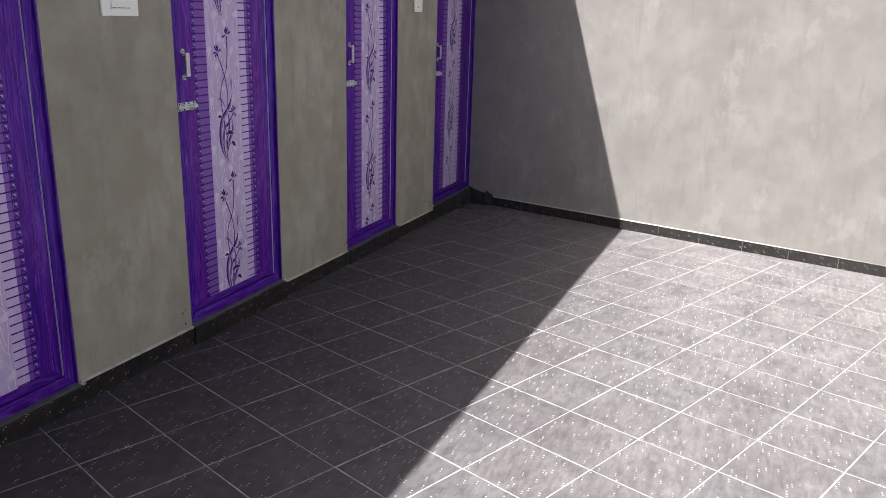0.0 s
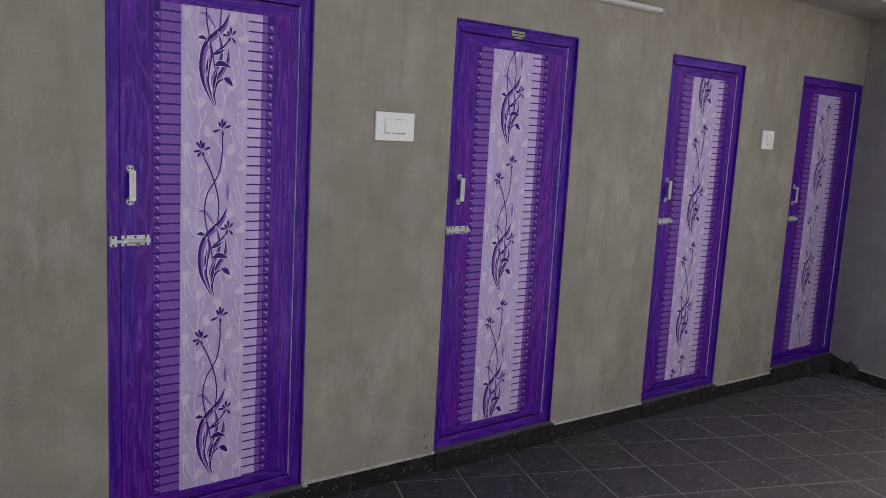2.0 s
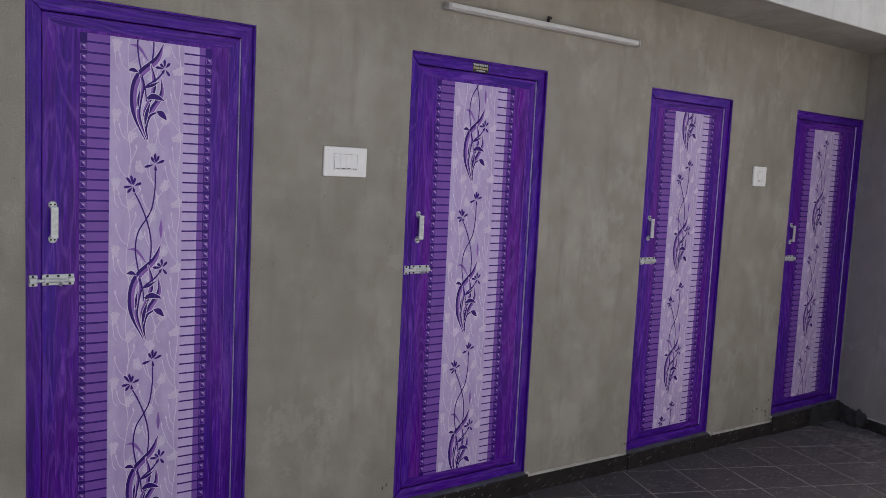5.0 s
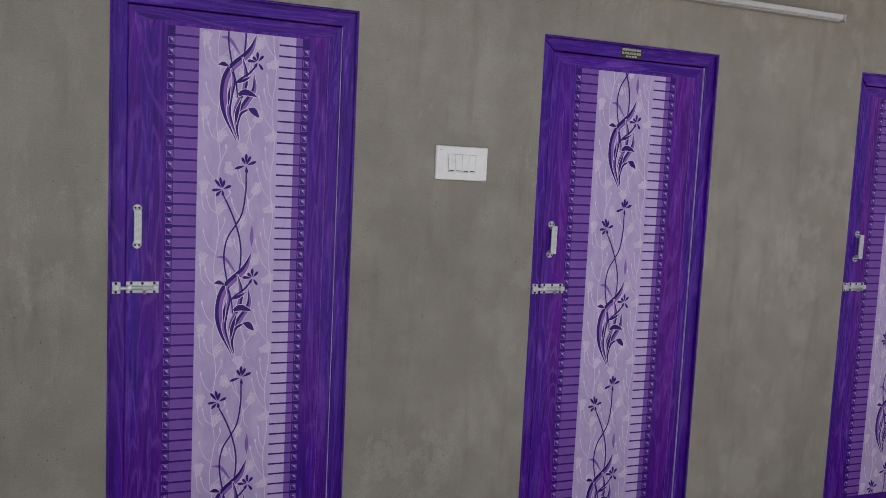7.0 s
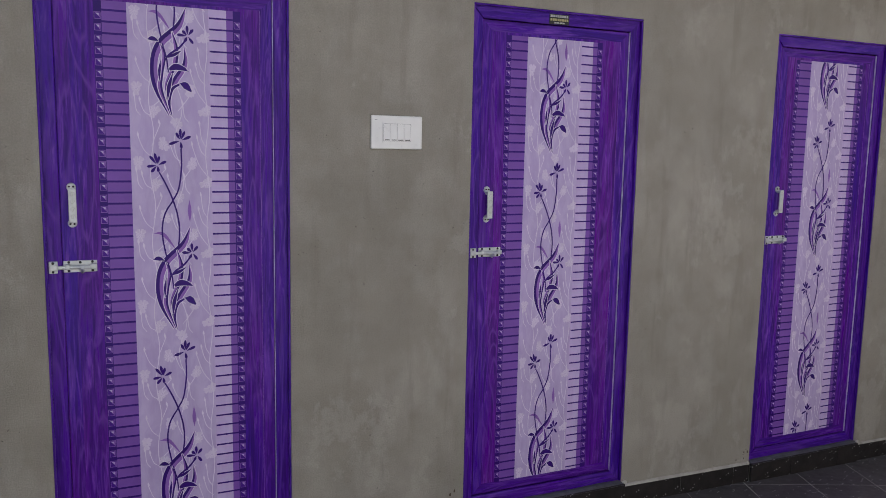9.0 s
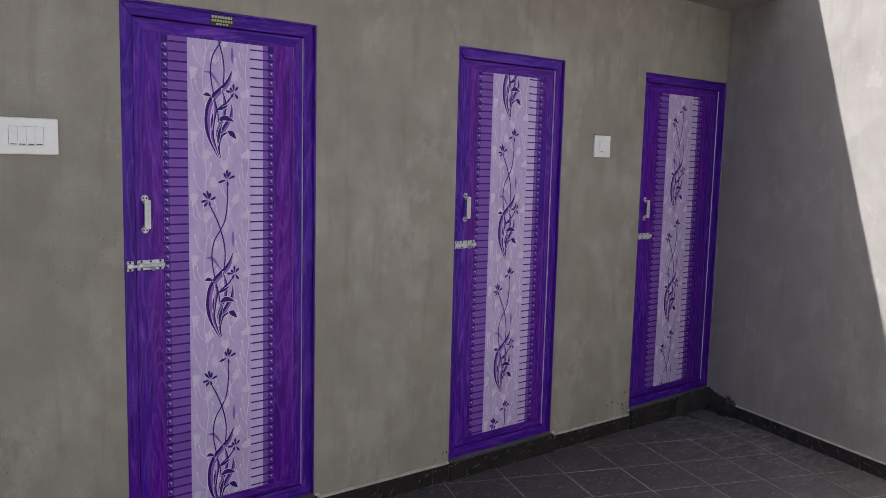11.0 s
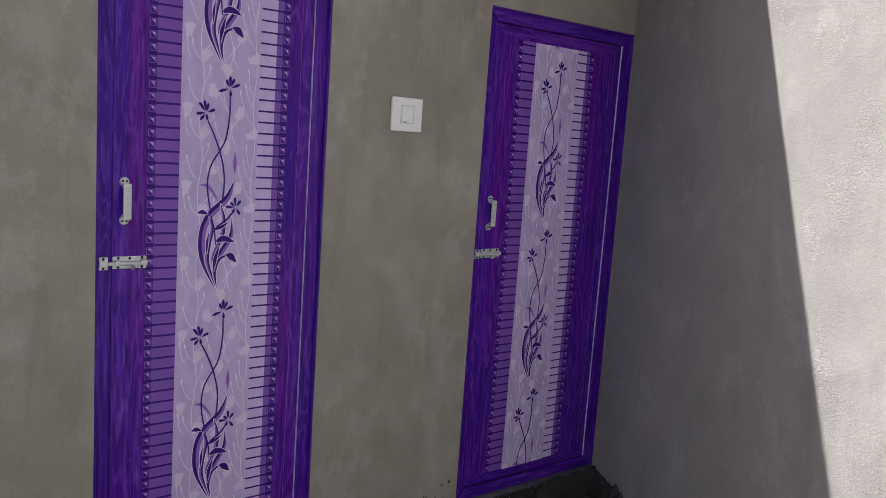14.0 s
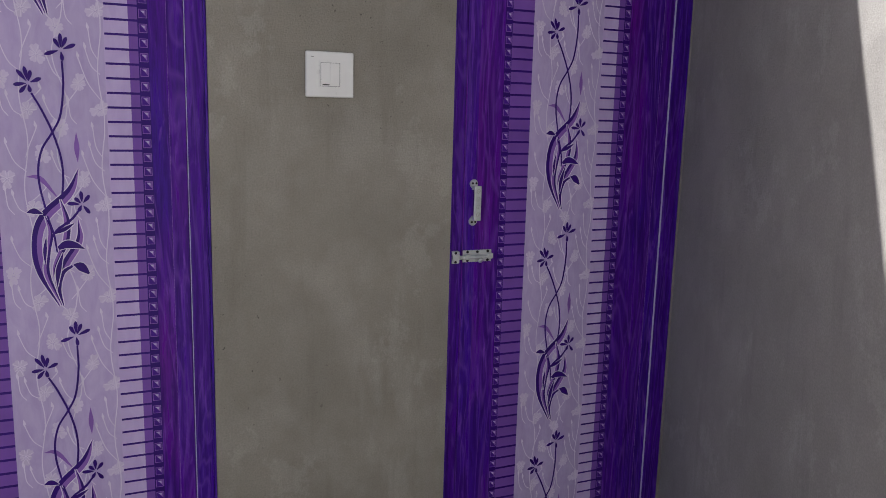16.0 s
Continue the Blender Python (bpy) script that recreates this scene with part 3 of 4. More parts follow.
def bathroom_door(i, x0, x1, sill, fx, bloom, bolt_z, handle_z):
    door = thing("door_%d" % i, "closed purple wood-print PVC door with lilac flower panel in a cement wall", "door", "row of doors", "structure")
    fw, fy, ly = 0.050, 0.016, 0.025
    for side, m in (("L", M_FRAME), ("R", M_FRAME), ("T", M_FRAME_H), ("B", M_FRAME_H)):
        bm = bmesh.new()
        mitred(bm, x0 + 0.002, x1 - 0.002, sill - 0.002, DOOR_TOP - 0.003, fw, ly - 0.0012 if side == "L" else fy, fy + 0.06, side)
        part("door_frame", bm, m, door, "blue-violet frame bar" if side == "L" else "")
    lx0, lx1, lz0, lz1 = x0 + fw + 0.0024, x1 - fw - 0.004, sill + fw + 0.003, DOOR_TOP - fw - 0.006
    leaf = part("door_leaf", boxed(lx0, lx1, ly, ly + 0.03, lz0, lz1, bevel=0.003), M_LEAF, door, "purple wood-grain PVC leaf")
    leaf["print_bottom"] = 0.0
    # unseen panel added behind the leaf so no light leaks through its gaps
    part("door_stop", boxed(x0 + 0.03, x1 - 0.03, ly + 0.031, ly + 0.042, sill + 0.03, DOOR_TOP - 0.03), M_FRAME, door)
    for name, m, a in (("reveal_lining", M_FRAME, (x1 - 0.0075, x1 - 0.0004, sill + 0.002, DOOR_TOP - 0.0085)), ("reveal_lining", M_FRAME, (x0 + 0.0004, x0 + 0.0075, sill + 0.002, DOOR_TOP - 0.0085)),
                       ("head_lining", M_FRAME_H, (x0 + 0.0004, x1 - 0.0004, DOOR_TOP - 0.008, DOOR_TOP - 0.0004))):
        part(name, boxed(a[0], a[1], 0.0016, fy + 0.008, a[2], a[3], bevel=0.002), m, door, "dark violet lining round the frame")
    # pale strip painted as the sky's reflection on the frame's inner edge
    part("edge_shine", boxed(x1 - fw - 0.0036, x1 - fw - 0.0015, fy + 0.0048, ly + 0.004, sill + fw + 0.004, DOOR_TOP - fw - 0.006), M_EDGE_SHINE, door, "thin pale strip, painted shine beside the frame")
    g, yb = 0.042, ly - 0.0004
    ring = ((lx0 + 0.003, lz0 + 0.003), (lx1 - 0.003, lz0 + 0.003), (lx1 - 0.003, lz1 - 0.003), (lx0 + 0.003, lz1 - 0.003))
    inner = ((lx0 + g, lz0 + g), (lx1 - g, lz0 + g), (lx1 - g, lz1 - g), (lx0 + g, lz1 - g))
    for q, (name, m) in enumerate((("bottom_rail", M_RAIL), ("stile", M_STILE), ("top_rail", M_RAIL), ("stile", M_STILE))):
        bm = bmesh.new()
        o = (ring[q], ring[(q + 1) % 4], inner[(q + 1) % 4], inner[q])
        bm.faces.new([bm.verts.new((u, yb, v)) for u, v in o])
        part(name, bm, m, leaf, "wood-print border strip, mitred at the corners")
    # paler hairline drawn in as a highlight on the border's edge
    edge = bmesh.new()
    box(edge, lx1 - g - 0.0007, lx1 - g, ly - 0.0007, ly + 0.001, lz0 + g, lz1 - g)
    part("groove", edge, M_MAUVE, leaf)
    zt, zb = 2.022, sill + 0.092
    p = fx - 0.098
    for x, w, m, n, lab in ((p, 0.024, M_DARK, "stud_band", "indigo band of printed studs"), (p + 0.024, 0.074, M_MID, "ladder_band", "violet band with dark rungs"),
                            (p + 0.098, 0.254, M_LILAC, "flower_panel", "lilac panel"), (p + 0.352, 0.058, M_LILAC2, "comb_band", "pale band with dark rungs"),
                            (p + 0.410, 0.022, M_MID, "violet_band", "violet band"), (p + 0.432, 0.025, M_DARK, "stud_band", "indigo band of printed studs")):
        bm = bmesh.new()
        flat = [bm.verts.new(v) for v in ((x, ly - 0.0006, zb), (x + w, ly - 0.0006, zb), (x + w, ly - 0.0006, zt), (x, ly - 0.0006, zt))]
        bm.faces.new(flat)
        part(n, bm, m, leaf, lab)
    rung, stud, face, glint = (bmesh.new() for _ in range(4))
    pitch = UNIT / 20
    z = bloom - 0.006
    z -= pitch * math.floor((z - zb) / pitch)
    yy = ly - 0.0012

    def quad(bm, a, b, c, d, y):
        bm.faces.new([bm.verts.new((a, y, c)), bm.verts.new((b, y, c)), bm.verts.new((b, y, d)), bm.verts.new((a, y, d))])

    while z < zt - 0.008:
        quad(rung, p + 0.024, p + 0.098, z - 0.0032, z + 0.0032, yy)
        quad(rung, p + 0.354, p + 0.433, z - 0.0028, z + 0.0028, yy)
        if z + pitch < zt:
            for s in (p + 0.002, p + 0.435):
                a, b, c, d = s, s + 0.020, z + 0.007, z + pitch - 0.007
                quad(stud, a, b, c, d, yy)
                quad(face, a + 0.0015, b - 0.0015, c + 0.0015, d - 0.0015, yy - 0.0003)
                m = (a + b) / 2
                stud.faces.new([stud.verts.new((u, yy - 0.0005, v)) for u, v in ((a + 0.004, d - 0.003), (b - 0.003, c + 0.004), (b - 0.003, d - 0.003))])
                glint.faces.new([glint.verts.new((u, yy - 0.0008, v)) for u, v in ((m - 0.005, d - 0.0045), (m + 0.004, d - 0.0115), (m + 0.004, d - 0.0045))])
        z += pitch
    part("rung_print", rung, M_STEM, leaf)
    part("stud_print", stud, M_MAUVE, leaf)
    part("stud_face_print", face, M_STUD, leaf)
    part("stud_glint_print", glint, M_LILAC, leaf)
    leaf["print_bottom"] = zb + 0.001
    flower_print(leaf, fx, bloom, zt - 0.001, ly - 0.0004)
    pull_handle(leaf, x0 + 0.086, handle_z, ly)
    tower_bolt(leaf, x0 + 0.012, bolt_z, ly)
    return door


doors = [bathroom_door(i + 1, *d) for i, d in enumerate(DOORS)]

# sticker on the second door's head bar
st = part("sticker", boxed(1.832, 1.925, 0.0145, 0.0165, 2.078, 2.118), M_STICK, doors[1], "small black sticker with worn lettering")
for k, (a, b, zc, m) in enumerate(((0.004, 0.088, 2.110, M_INK), (0.004, 0.090, 2.096, M_YELLOW), (0.022, 0.072, 2.084, M_INK))):
    bm = bmesh.new()
    x = 1.832 + a
    while x < 1.832 + b - 0.006:
        w = random.uniform(0.005, 0.011)
        box(bm, x, x + w, 0.0138, 0.015, zc - (0.0045 if k < 2 else 0.003), zc + (0.0045 if k < 2 else 0.003))
        x += w + 0.0025
    part("lettering", bm, m, st)


# ---- sills and skirting ----
def rough_strip(bm, x0, x1, y0, y1, z0, z1, n=14, seedv=0):
    """A hand-smeared cement fillet along x; z0 and z1 are functions of x."""
    rows = []
    for i in range(n + 1):
        x = x0 + (x1 - x0) * i / n
        w = noise.noise(Vector((x * 9, seedv, 0))) * 0.004
        rows.append([bm.verts.new(v) for v in ((x, y1, z1(x) + 0.006 + w), (x, (y0 + y1) / 2, z1(x) + 0.004 + w), (x, y0, z0(x) - 0.001), (x, y1, z0(x) - 0.001))])
    for a, b in zip(rows, rows[1:]):
        for k in range(4):
            bm.faces.new((a[k], b[k], b[(k + 1) % 4], a[(k + 1) % 4]))
    bm.faces.new(rows[0])
    bm.faces.new(rows[-1][::-1])
    bmesh.ops.recalc_face_normals(bm, faces=bm.faces[:])


for i, d in enumerate(DOORS):
    sill = thing("door_sill", "black speckled tile door sill with smeared cement edge", "sill", "door sills", "structure")
    x = d[0] - 0.008
    cuts = [d[0] - 0.004, d[0] + 0.05 + 0.29 * ((i * 0.37) % 1), 0, d[1] + 0.006]
    cuts[2] = min(cuts[1] + 0.335, d[1] - 0.05)
    for a, b in zip(cuts, cuts[1:]):
        bm = bmesh.new()
        box(bm, a + 0.0008, b - 0.0008, -0.026, -0.014, fz(a, 0) - 0.02, d[2] - 0.004, 0.002, 1)
        part("sill_tile", bm, M_SKIRT, sill)
    part("sill_top", boxed(d[0] + 0.001, d[1] - 0.001, -0.0135, 0.10, d[2] - 0.019, d[2] - 0.003, bevel=0.003), M_SILL, sill, "grey cement-smeared sill top")
    bm = bmesh.new()
    rough_strip(bm, d[0] + 0.002, d[1] - 0.002, -0.027, 0.014, lambda u, q=d[2]: q - 0.006, lambda u, q=d[2]: q - 0.003, 16, 20 + i)
    part("cement_lip", bm, M_SILL, sill)
    for k, (cx, s) in enumerate(((d[0] - 0.012, 1.0), (d[1] + 0.014, 1.2))):
        if cx > END_X - 0.03:
            continue
        bm = bmesh.new()
        bmesh.ops.create_icosphere(bm, subdivisions=2, radius=0.009 * s)
        for v in bm.verts:
            v.co *= 1 + 0.5 * noise.noise(v.co * 70 + Vector((i * 3.0, k * 5.0, 0)))
            v.co.y *= 0.7
            v.co.x *= 1.3
        bmesh.ops.translate(bm, verts=bm.verts, vec=(cx, -0.008, d[2] - 0.004))
        part("cement_daub", bm, M_DAUB, sill, "pale daub of cement at the corner")

SKIRT_H = 0.086
baseboard = thing("baseboard", "black speckled tile skirting with pale joints and cement top", "skirting", kind="structure")
spans = [(LEFT_X, DOORS[0][0] - 0.005)] + [(DOORS[i][1] + 0.008, DOORS[i + 1][0] - 0.006) for i in range(3)]
for s, (a, b) in enumerate(spans):
    x = a
    first = 0.33 * ((s * 0.41 + 0.3) % 1)
    while x < b - 0.01:
        e = min(b, x + (first if x == a and first > 0.05 else 0.33))
        bm = bmesh.new()
        prism(bm, [(x + 0.001, -0.013), (e - 0.001, -0.013), (e - 0.001, -0.001), (x + 0.001, -0.001)], lambda u, v: fz(u, v) - 0.02, lambda u, v: fz(u, 0) + SKIRT_H)
        part("skirting_tile", bm, M_SKIRT, baseboard)
        x = e
    bm = bmesh.new()
    prism(bm, [(a, -0.0115), (b, -0.0115), (b, -0.0005), (a, -0.0005)], lambda u, v: fz(u, v) - 0.02, lambda u, v: fz(u, 0) + SKIRT_H - 0.002)
    part("joint_mortar", bm, M_GROUT, baseboard)
    bm = bmesh.new()
    rough_strip(bm, a, b, -0.012, 0.001, lambda u: fz(u, 0) + SKIRT_H, lambda u: fz(u, 0) + SKIRT_H + 0.004, 18, s)
    part("cement_fillet", bm, M_CEMENT, baseboard)

# skirting on the end wall
run = Vector((-END_LEAN, -1, 0)).normalized()
inward = Vector((-1, END_LEAN, 0)).normalized()
corner = Vector((END_X, 0, 0))
u = 0.27
while u < 5.4:
    e = min(5.4, u + 0.33)
    p0, p1 = corner + run * (u + 0.0012), corner + run * (e - 0.0012)
    q = [(p0 + inward * 0.001), (p0 + inward * 0.013), (p1 + inward * 0.013), (p1 + inward * 0.001)]
    bm = bmesh.new()
    prism(bm, [(v.x, v.y) for v in q], lambda x, y: fz(x, y) - 0.02, lambda x, y: fz(x, y) + 0.078)
    bmesh.ops.recalc_face_normals(bm, faces=bm.faces[:])
    part("skirting_tile", bm, M_SKIRT, baseboard)
    u = e
bm = bmesh.new()
p0, p1 = corner + run * 0.27, corner + run * 5.2
prism(bm, [tuple(v.xy) for v in (p0 + inward * 0.0005, p0 + inward * 0.0115, p1 + inward * 0.0115, p1 + inward * 0.0005)], lambda x, y: fz(x, y) - 0.02, lambda x, y: fz(x, y) + 0.076)
bmesh.ops.recalc_face_normals(bm, faces=bm.faces[:])
part("joint_mortar", bm, M_GROUT, baseboard)
bm = bmesh.new()
rows = []
for i in range(60):
    c = corner + run * (0.26 + 5.1 * i / 59)
    z = fz(c.x, c.y) + 0.078
    w = 0.003 * noise.noise(Vector((i * 1.3, 4, 0)))
    rows.append([bm.verts.new(v) for v in ((c.x, c.y, z + 0.008 + w), tuple(c + inward * 0.008 + Vector((0, 0, z + 0.006 + w))), tuple(c + inward * 0.015 + Vector((0, 0, z))), (c.x, c.y, z))])
for a, b in zip(rows, rows[1:]):
    for k in range(4):
        bm.faces.new((a[k], b[k], b[(k + 1) % 4], a[(k + 1) % 4]))
bmesh.ops.recalc_face_normals(bm, faces=bm.faces[:])
part("cement_fillet", bm, M_CEMENT, baseboard)


# ---- switches, lamp, box ----
def switch_plate(x0, x1, z0, z1, modules, on):
    y = 0.0
    plate = thing("switch_plate", "white plastic switch plate with %s on the cement wall" % ("four rocker switches" if modules == 4 else "one rocker switch"), "switch", "wall switches")
    plate.location = ((x0 + x1) / 2, 0, (z0 + z1) / 2)
    w, h = (x1 - x0) / 2, (z1 - z0) / 2
    bm = bmesh.new()
    box(bm, -w, w, -0.013, 0.0, -h, h, 0.004, 3)
    part("cover", bm, M_WHITE, plate)
    mw = 0.0265 * (modules if modules > 1 else 2) / 2
    mh = 0.031
    bm = bmesh.new()
    for a in ((-mw - 0.004, -mw - 0.001, -mh - 0.004, mh + 0.004), (mw + 0.001, mw + 0.004, -mh - 0.004, mh + 0.004), (-mw - 0.001, mw + 0.001, mh + 0.001, mh + 0.004), (-mw - 0.001, mw + 0.001, -mh - 0.004, -mh - 0.001)):
        box(bm, a[0], a[1], -0.0155, -0.012, a[2], a[3])
    part("rim", bm, M_WHITE, plate)
    part("recess", boxed(-mw - 0.001, mw + 0.001, -0.0146, -0.0125, -mh - 0.001, mh + 0.001), M_RECESS, plate)
    part("maker_mark", boxed(-w + 0.014, -w + 0.022, -0.0136, -0.0128, h - 0.016, h - 0.0145), M_RECESS, plate)
    n = modules if modules > 1 else 2
    for i in range(n):
        a = -mw + 0.0265 * i + 0.0005
        b = a + 0.0255
        if modules == 1 and i == 1:
            part("blank", boxed(a - 0.0006, b, -0.0155, -0.0130, -mh, mh, bevel=0.0008), M_WHITE, plate)
            continue
        bm = bmesh.new()
        vs = box(bm, a, b, -0.0150, -0.0130, -mh, mh)
        for v in vs:
            if v.co.z < 0 and v.co.y < -0.014:
                v.co.y -= 0.0035
        rocker = part("rocker", bm, M_WHITE, plate)
        part("mark", boxed(a + 0.003, b - 0.003, -0.0188, -0.0180, -mh + 0.002, -mh + 0.005), M_GAP, rocker)
    return plate


switch_plate(1.074, 1.275, 1.571, 1.693, 4, 0)
switch_plate(4.068, 4.203, 1.619, 1.742, 1, 0)

lamp = thing("tube_light", "slim white LED batten lamp, switched off, on the wall", "lamp")
# casing in a darker grey than the diffuser, underside included
bm = bmesh.new()
box(bm, 1.648, 2.886, -0.032, 0.0, 2.322, 2.346, 0.004)
part("casing", bm, M_GREY, lamp, "grey back and underside of the lamp")
bm = bmesh.new()
box(bm, 1.652, 2.882, -0.046, -0.031, 2.328, 2.351, 0.005, 3)
part("diffuser", bm, M_TUBE, lamp)
for a in (1.638, 2.884):
    part("end_cap", boxed(a, a + 0.012, -0.047, 0.0, 2.321, 2.352, bevel=0.003), M_GREY, lamp)
bm = bmesh.new()
box(bm, 2.258, 2.272, -0.012, 0.0, 2.346, 2.378, 0.003)
box(bm, 2.254, 2.276, -0.020, -0.008, 2.372, 2.386, 0.004)
part("wire_clip", bm, M_SCREW, lamp, "dark wire clip")
jb = thing("junction_box", "white square plastic wiring box on the wall", "junction box")
part("body", boxed(1.388, 1.506, -0.030, 0.0, 2.348, 2.462, bevel=0.004), M_WHITE, jb)
part("lid", boxed(1.392, 1.502, -0.034, -0.030, 2.352, 2.458, bevel=0.002), M_WHITE, jb)

# ---- floor ----
ANGLE, SIZE = radians(-22.25), 0.3275
GX, GY = 0.699, -0.5071
bm = bmesh.new()
prism(bm, [(-3.4, BACK_Y - 0.1), (end_x(BACK_Y) + 0.1, BACK_Y - 0.1), (end_x(0.05) + 0.1, 0.05), (LEFT_X - 0.1, 0.05), (left_x(-1.45) - 0.1, -1.45), (-3.4, -1.45)], -0.5, lambda x, y: fz(x, y) - 0.0010)
floor = tagged(part("floor", bm, M_GROUT), "black speckled tile floor with pale dusty joints", "floor", kind="structure")


def clip(poly, a, b):
    """The part of a polygon to the left of the line a-b."""
    out = []
    for i in range(len(poly)):
        p, q = poly[i], poly[(i + 1) % len(poly)]
        sp = (b[0] - a[0]) * (p[1] - a[1]) - (b[1] - a[1]) * (p[0] - a[0])
        sq = (b[0] - a[0]) * (q[1] - a[1]) - (b[1] - a[1]) * (q[0] - a[0])
        if sp >= 0:
            out.append(p)
        if sp * sq < 0:
            t = sp / (sp - sq)
            out.append((p[0] + (q[0] - p[0]) * t, p[1] + (q[1] - p[1]) * t))
    return out


HALF = SIZE / 2 - 0.0025
EDGES = [((end_x(-6), -6.0), (end_x(0), 0.0)), ((6.0, -0.002), (-4.0, -0.002)), ((LEFT_X, 0.0), (left_x(-6), -6.0)), ((-6.0, BACK_Y), (6.0, BACK_Y))]
WEST = [((-6.0, BACK_Y), (6.0, BACK_Y)), ((6.0, -1.56), (-6.0, -1.56)), ((-3.29, 0.0), (-3.29, -6.0)), ((left_x(-6), -6.0), (LEFT_X, 0.0))]
bm = bmesh.new()
HB = HALF - 0.002
lo = [bm.verts.new((sx * HALF, sy * HALF, -0.006)) for sx, sy in ((-1, -1), (1, -1), (1, 1), (-1, 1))]
md = [bm.verts.new((sx * HALF, sy * HALF, -0.0012)) for sx, sy in ((-1, -1), (1, -1), (1, 1), (-1, 1))]
hi = [bm.verts.new((sx * HB, sy * HB, 0.0)) for sx, sy in ((-1, -1), (1, -1), (1, 1), (-1, 1))]
bm.faces.new(hi)
for i in range(4):
    j = (i + 1) % 4
    bm.faces.new((lo[i], lo[j], md[j], md[i]))
    bm.faces.new((md[i], md[j], hi[j], hi[i]))
tile_mesh = bpy.data.meshes.new("floor_tile")
bm.normal_update()
bm.to_mesh(tile_mesh)
bm.free()
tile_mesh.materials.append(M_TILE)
up = Vector((-FALL_X, -FALL_Y, 1)).normalized()
ax_x = Vector((math.cos(ANGLE), math.sin(ANGLE), 0))
ax_x.z = FALL_X * ax_x.x + FALL_Y * ax_x.y
ax_x.normalize()
ax_y = up.cross(ax_x)
turn = Matrix((ax_x, ax_y, up)).transposed().to_4x4()
rest = bmesh.new()
rng = random.Random(4)
for i in range(-18, 26):
    for j in range(-22, 16):
        u, v = (i + 0.5) * SIZE, (j + 0.5) * SIZE
        x = GX + u * math.cos(ANGLE) - v * math.sin(ANGLE)
        y = GY + u * math.sin(ANGLE) + v * math.cos(ANGLE)
        sq = [(x + (sx * math.cos(ANGLE) - sy * math.sin(ANGLE)) * HALF, y + (sx * math.sin(ANGLE) + sy * math.cos(ANGLE)) * HALF) for sx, sy in ((-1, -1), (1, -1), (1, 1), (-1, 1))]
        cut = sq
        for a, b in EDGES:
            cut = clip(cut, a, b) if len(cut) > 2 else []
        if len(cut) < 3:
            cut = sq
            for a, b in WEST:
                cut = clip(cut, a, b) if len(cut) > 2 else []
            if len(cut) < 3:
                continue
        near = -1.2 < x < 5.6 and y > -3.7
        whole = cut == sq
        dz = rng.uniform(-0.0008, 0.0008)
        if near and whole:
            ob = new("floor_tile", tile_mesh)
            ob.matrix_world = Matrix.Translation((x, y, fz(x, y) + dz)) @ turn
            ob.parent = floor
        else:
            bt = bmesh.new() if near else rest
            prism(bt, cut, lambda a, b: fz(a, b) - 0.006, lambda a, b: fz(a, b) + dz)
            if near:
                part("floor_tile", bt, M_TILE, floor)
tagged(part("far_floor_tiles", rest, M_TILE, floor), kind="stuff")

# ---- drain corner ----
rubble = thing("mortar_rubble", "dark broken mortar heaped in the wall corner at the drain", "rubble")
rubble.location = (0, 0, 0)
bm = bmesh.new()
N, R = 22, 7
for i in range(N + 1):
    t = i / N
    c = corner + run * (0.30 * t)
    for k in range(R + 1):
        w = math.pi / 2 * k / R
        r = (0.046 + 0.018 * noise.noise(Vector((t * 6, k * 0.5, 2)))) * (0.6 + 0.4 * math.sin(math.pi * min(1, t * 1.02)))
        h = (0.115 + 0.03 * noise.noise(Vector((t * 8, k * 0.4, 7)))) * (1.0 if t < 0.9 else 0.75)
        p = c + inward * (r * math.cos(w) + 0.001)
        bm.verts.new((p.x, min(p.y, -0.002), fz(p.x, p.y) - 0.004 + h * math.sin(w)))
bm.verts.ensure_lookup_table()
for i in range(N):
    for k in range(R):
        a = i * (R + 1) + k
        bm.faces.new((bm.verts[a], bm.verts[a + 1], bm.verts[a + R + 2], bm.verts[a + R + 1]))
bmesh.ops.recalc_face_normals(bm, faces=bm.faces[:])
part("heap", bm, M_RUBBLE, rubble)
for i in range(9):
    bm = bmesh.new()
    bmesh.ops.create_icosphere(bm, subdivisions=2, radius=rng.uniform(0.007, 0.016))
    for v in bm.verts:
        v.co *= 1 + 0.45 * noise.noise(v.co * 45 + Vector((i, 0, 0)))
        v.co.z *= 0.7
    c = corner + run * rng.uniform(0.02, 0.3) + inward * rng.uniform(0.04, 0.08)
    bmesh.ops.translate(bm, verts=bm.verts, vec=(c.x, min(c.y, -0.03), fz(c.x, c.y) + 0.008))
    part("lump", bm, M_RUBBLE, rubble)

M_SMEAR = plain("dried cement smear", (0.13, 0.124, 0.116), 0.9, 0, 0.5, 30, 0.5)
M_RIB = plain("black ribbed plastic", (0.085, 0.085, 0.088), 0.5, 0, 0.3)
drain = thing("drain_grating", "dark ribbed grating sunk over the corner drain", "drain")
bm = bmesh.new()
box(bm, -0.15, 0.15, -0.10, 0.10, 0.0, 0.008, 0.002)
part("plate", bm, M_RUBBLE, drain)
for q in range(13):
    y = -0.09 + 0.015 * q
    part("rib", boxed(-0.142, 0.142, y - 0.004, y + 0.004, 0.007, 0.013, bevel=0.0015, seg=1), M_RIB, drain)
c = corner + run * 0.18 + inward * 0.19
drain.matrix_world = Matrix.Translation((c.x, c.y, fz(c.x, c.y) - 0.004)) @ Matrix.Rotation(math.atan2(run.y, run.x) + 0.12, 4, "Z") @ Matrix.Rotation(-0.03, 4, "X")
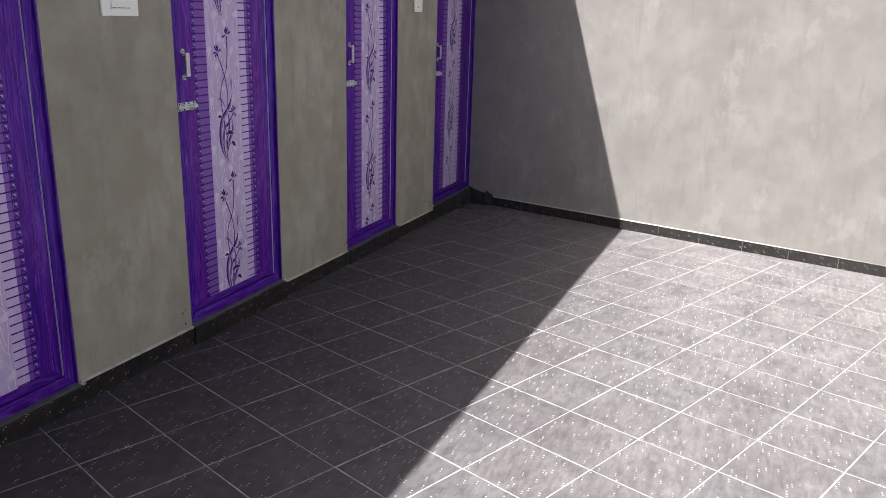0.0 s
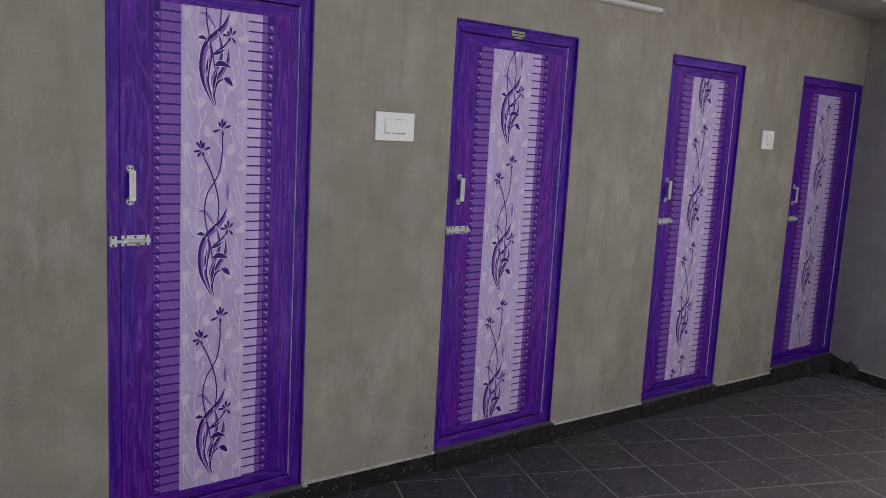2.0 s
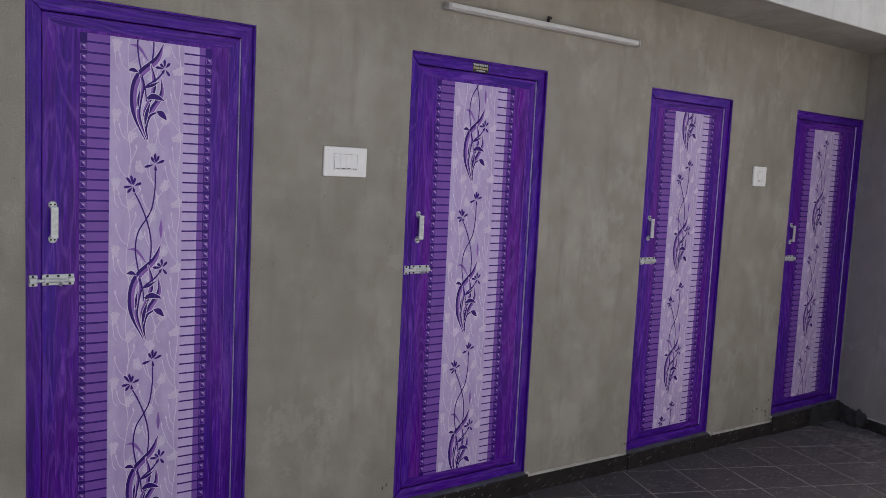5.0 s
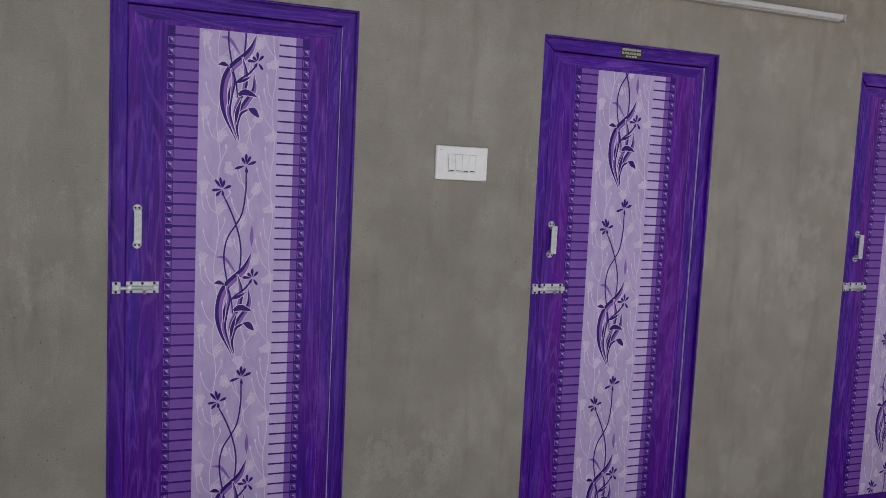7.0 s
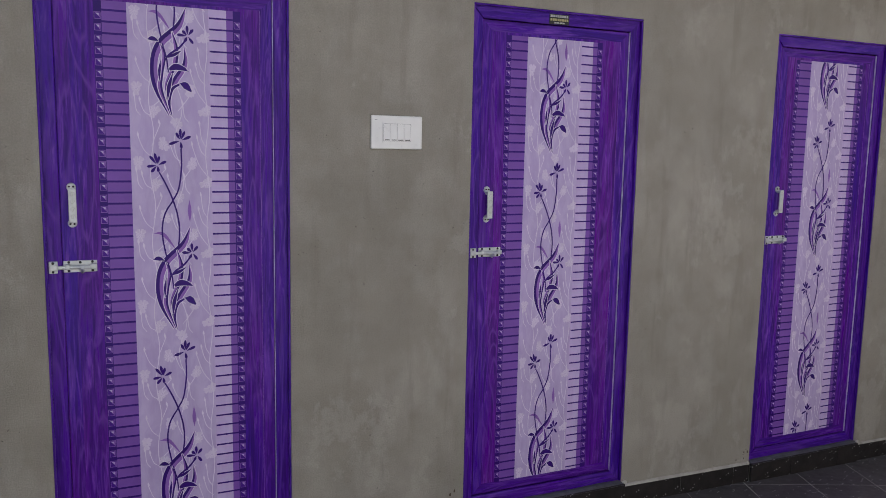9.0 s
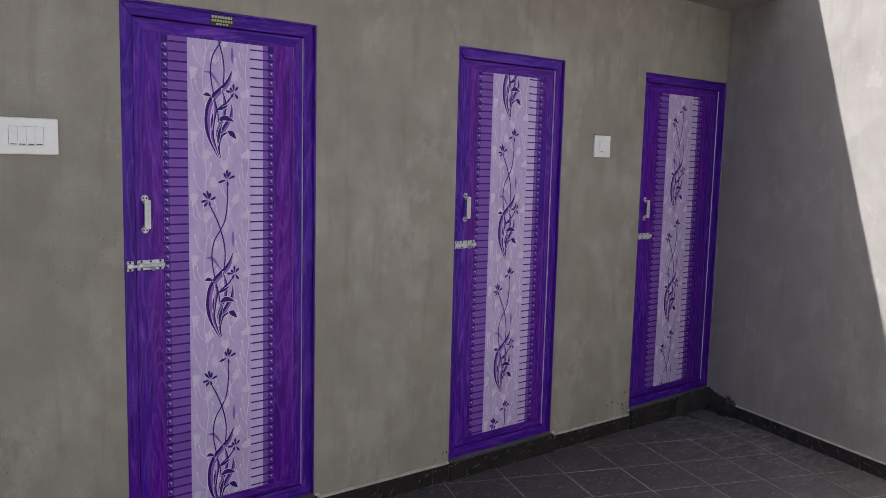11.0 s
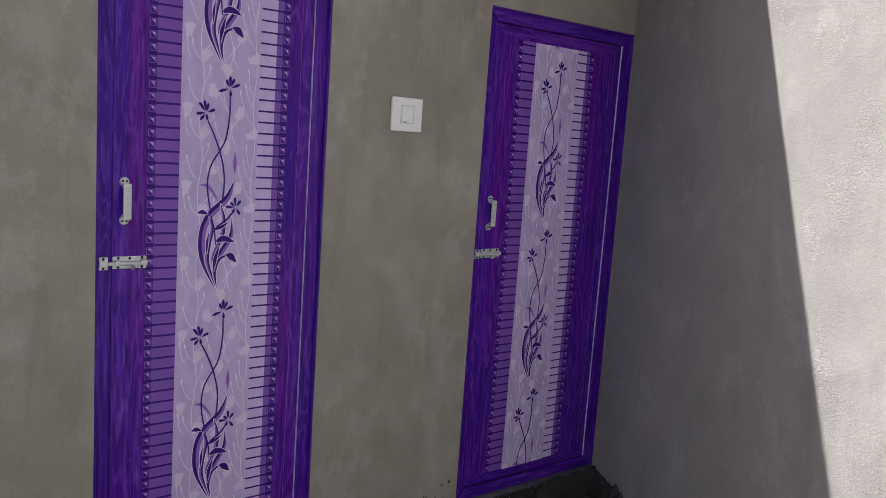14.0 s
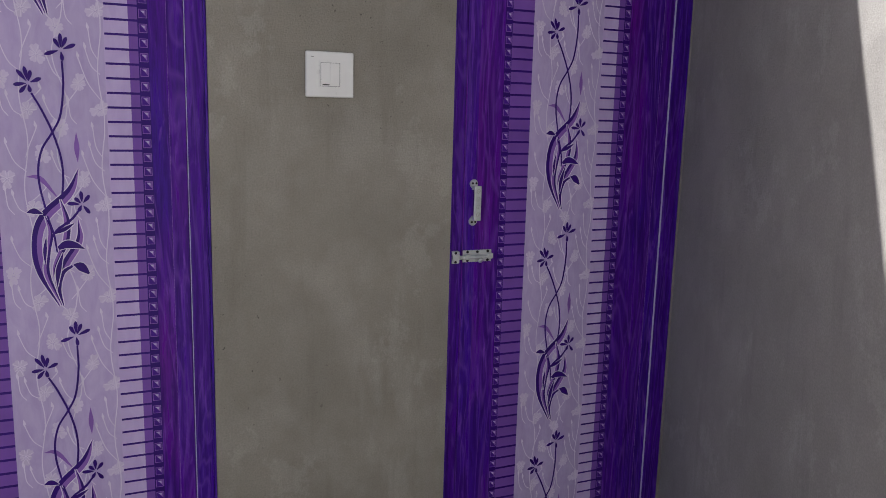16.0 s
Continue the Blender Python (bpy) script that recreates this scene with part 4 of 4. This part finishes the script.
cove = thing("mortar_cove", "rough dark mortar slapped over the broken sill beside the drain", "mortar")
bm = bmesh.new()
N, R = 26, 6
x0, x1, q4 = 4.97, END_X - 0.005, DOORS[3][2]
for i in range(N + 1):
    x = x0 + (x1 - x0) * i / N
    for k in range(R + 1):
        w = math.pi / 2 * k / R
        g = noise.noise(Vector((x * 11, k * 0.6, 3)))
        d = (0.034 + 0.016 * g) * (0.35 + 0.65 * min(1, i / 4))
        bm.verts.new((x, -0.012 - d * math.cos(w) ** 0.7, fz(x, 0) - 0.004 + (q4 - fz(x, 0) + 0.004 + 0.008 * g) * math.sin(w)))
bm.verts.ensure_lookup_table()
for i in range(N):
    for k in range(R):
        a = i * (R + 1) + k
        bm.faces.new((bm.verts[a], bm.verts[a + R + 1], bm.verts[a + R + 2], bm.verts[a + 1]))
bmesh.ops.recalc_face_normals(bm, faces=bm.faces[:])
part("cove", bm, M_RUBBLE, cove)
mud = thing("mud_splash", "small brown mud splashes low on the plaster", "stain", kind="stuff")
bm = bmesh.new()
M_MUD = plain("dried mud", (0.085, 0.062, 0.042), 0.95, 0, 0.4, 60, 0.3)
for q in range(26):
    mx, mz = rng.choice(((4.40, 0.13), (4.33, 0.12), (4.46, 0.17), (1.44, 0.16), (3.02, 0.10)))
    mx, mz, mr = mx + rng.gauss(0, 0.035), mz + rng.gauss(0, 0.035), rng.uniform(0.002, 0.007)
    if mz < fz(mx, 0) + 0.11 or any(d[0] - 0.01 < mx < d[1] + 0.01 for d in DOORS):
        continue
    ring = [bm.verts.new((mx + mr * (0.7 + 0.5 * rng.random()) * math.cos(a * math.pi / 4), -0.0012, mz + mr * (0.8 + 0.9 * rng.random()) * math.sin(a * math.pi / 4))) for a in range(8)]
    tip = bm.verts.new((mx, -0.0022, mz))
    for a in range(8):
        bm.faces.new((ring[a], ring[(a + 1) % 8], tip))
bmesh.ops.recalc_face_normals(bm, faces=bm.faces[:])
part("splash", bm, M_MUD, mud)
smears = thing("cement_smear", "dried pale cement smears on the tiles round the drain", "cement", kind="stuff")
bm = bmesh.new()
for q, (r0, w0, a0, a1) in enumerate(((0.37, 0.030, 0.05, 1.25), (0.46, 0.016, 0.45, 0.9))):
    prev = None
    for i in range(31):
        s = i / 30
        t = a0 + (a1 - a0) * s
        d = run * math.sin(t) + Vector((-1, 0, 0)) * math.cos(t)
        p = corner + d * (r0 + 0.05 * noise.noise(Vector((s * 4.1, q * 3.1, 0))))
        p.y = min(p.y, -0.03)
        w = w0 * (0.25 + abs(noise.noise(Vector((s * 9, q, 5)))) * 1.6) * math.sin(math.pi * min(0.97, max(0.03, s)))
        nz = fz(p.x, p.y)
        row = [bm.verts.new((*(p - d * w).xy, nz + 0.0011)), bm.verts.new((p.x, p.y, nz + (0.004 if q == 0 else 0.0018))), bm.verts.new((*(p + d * w * 1.3).xy, nz + 0.0011))]
        if prev:
            for k2 in range(2):
                bm.faces.new((prev[k2], prev[k2 + 1], row[k2 + 1], row[k2]))
        prev = row
bmesh.ops.recalc_face_normals(bm, faces=bm.faces[:])
part("ridge", bm, M_SMEAR, smears)
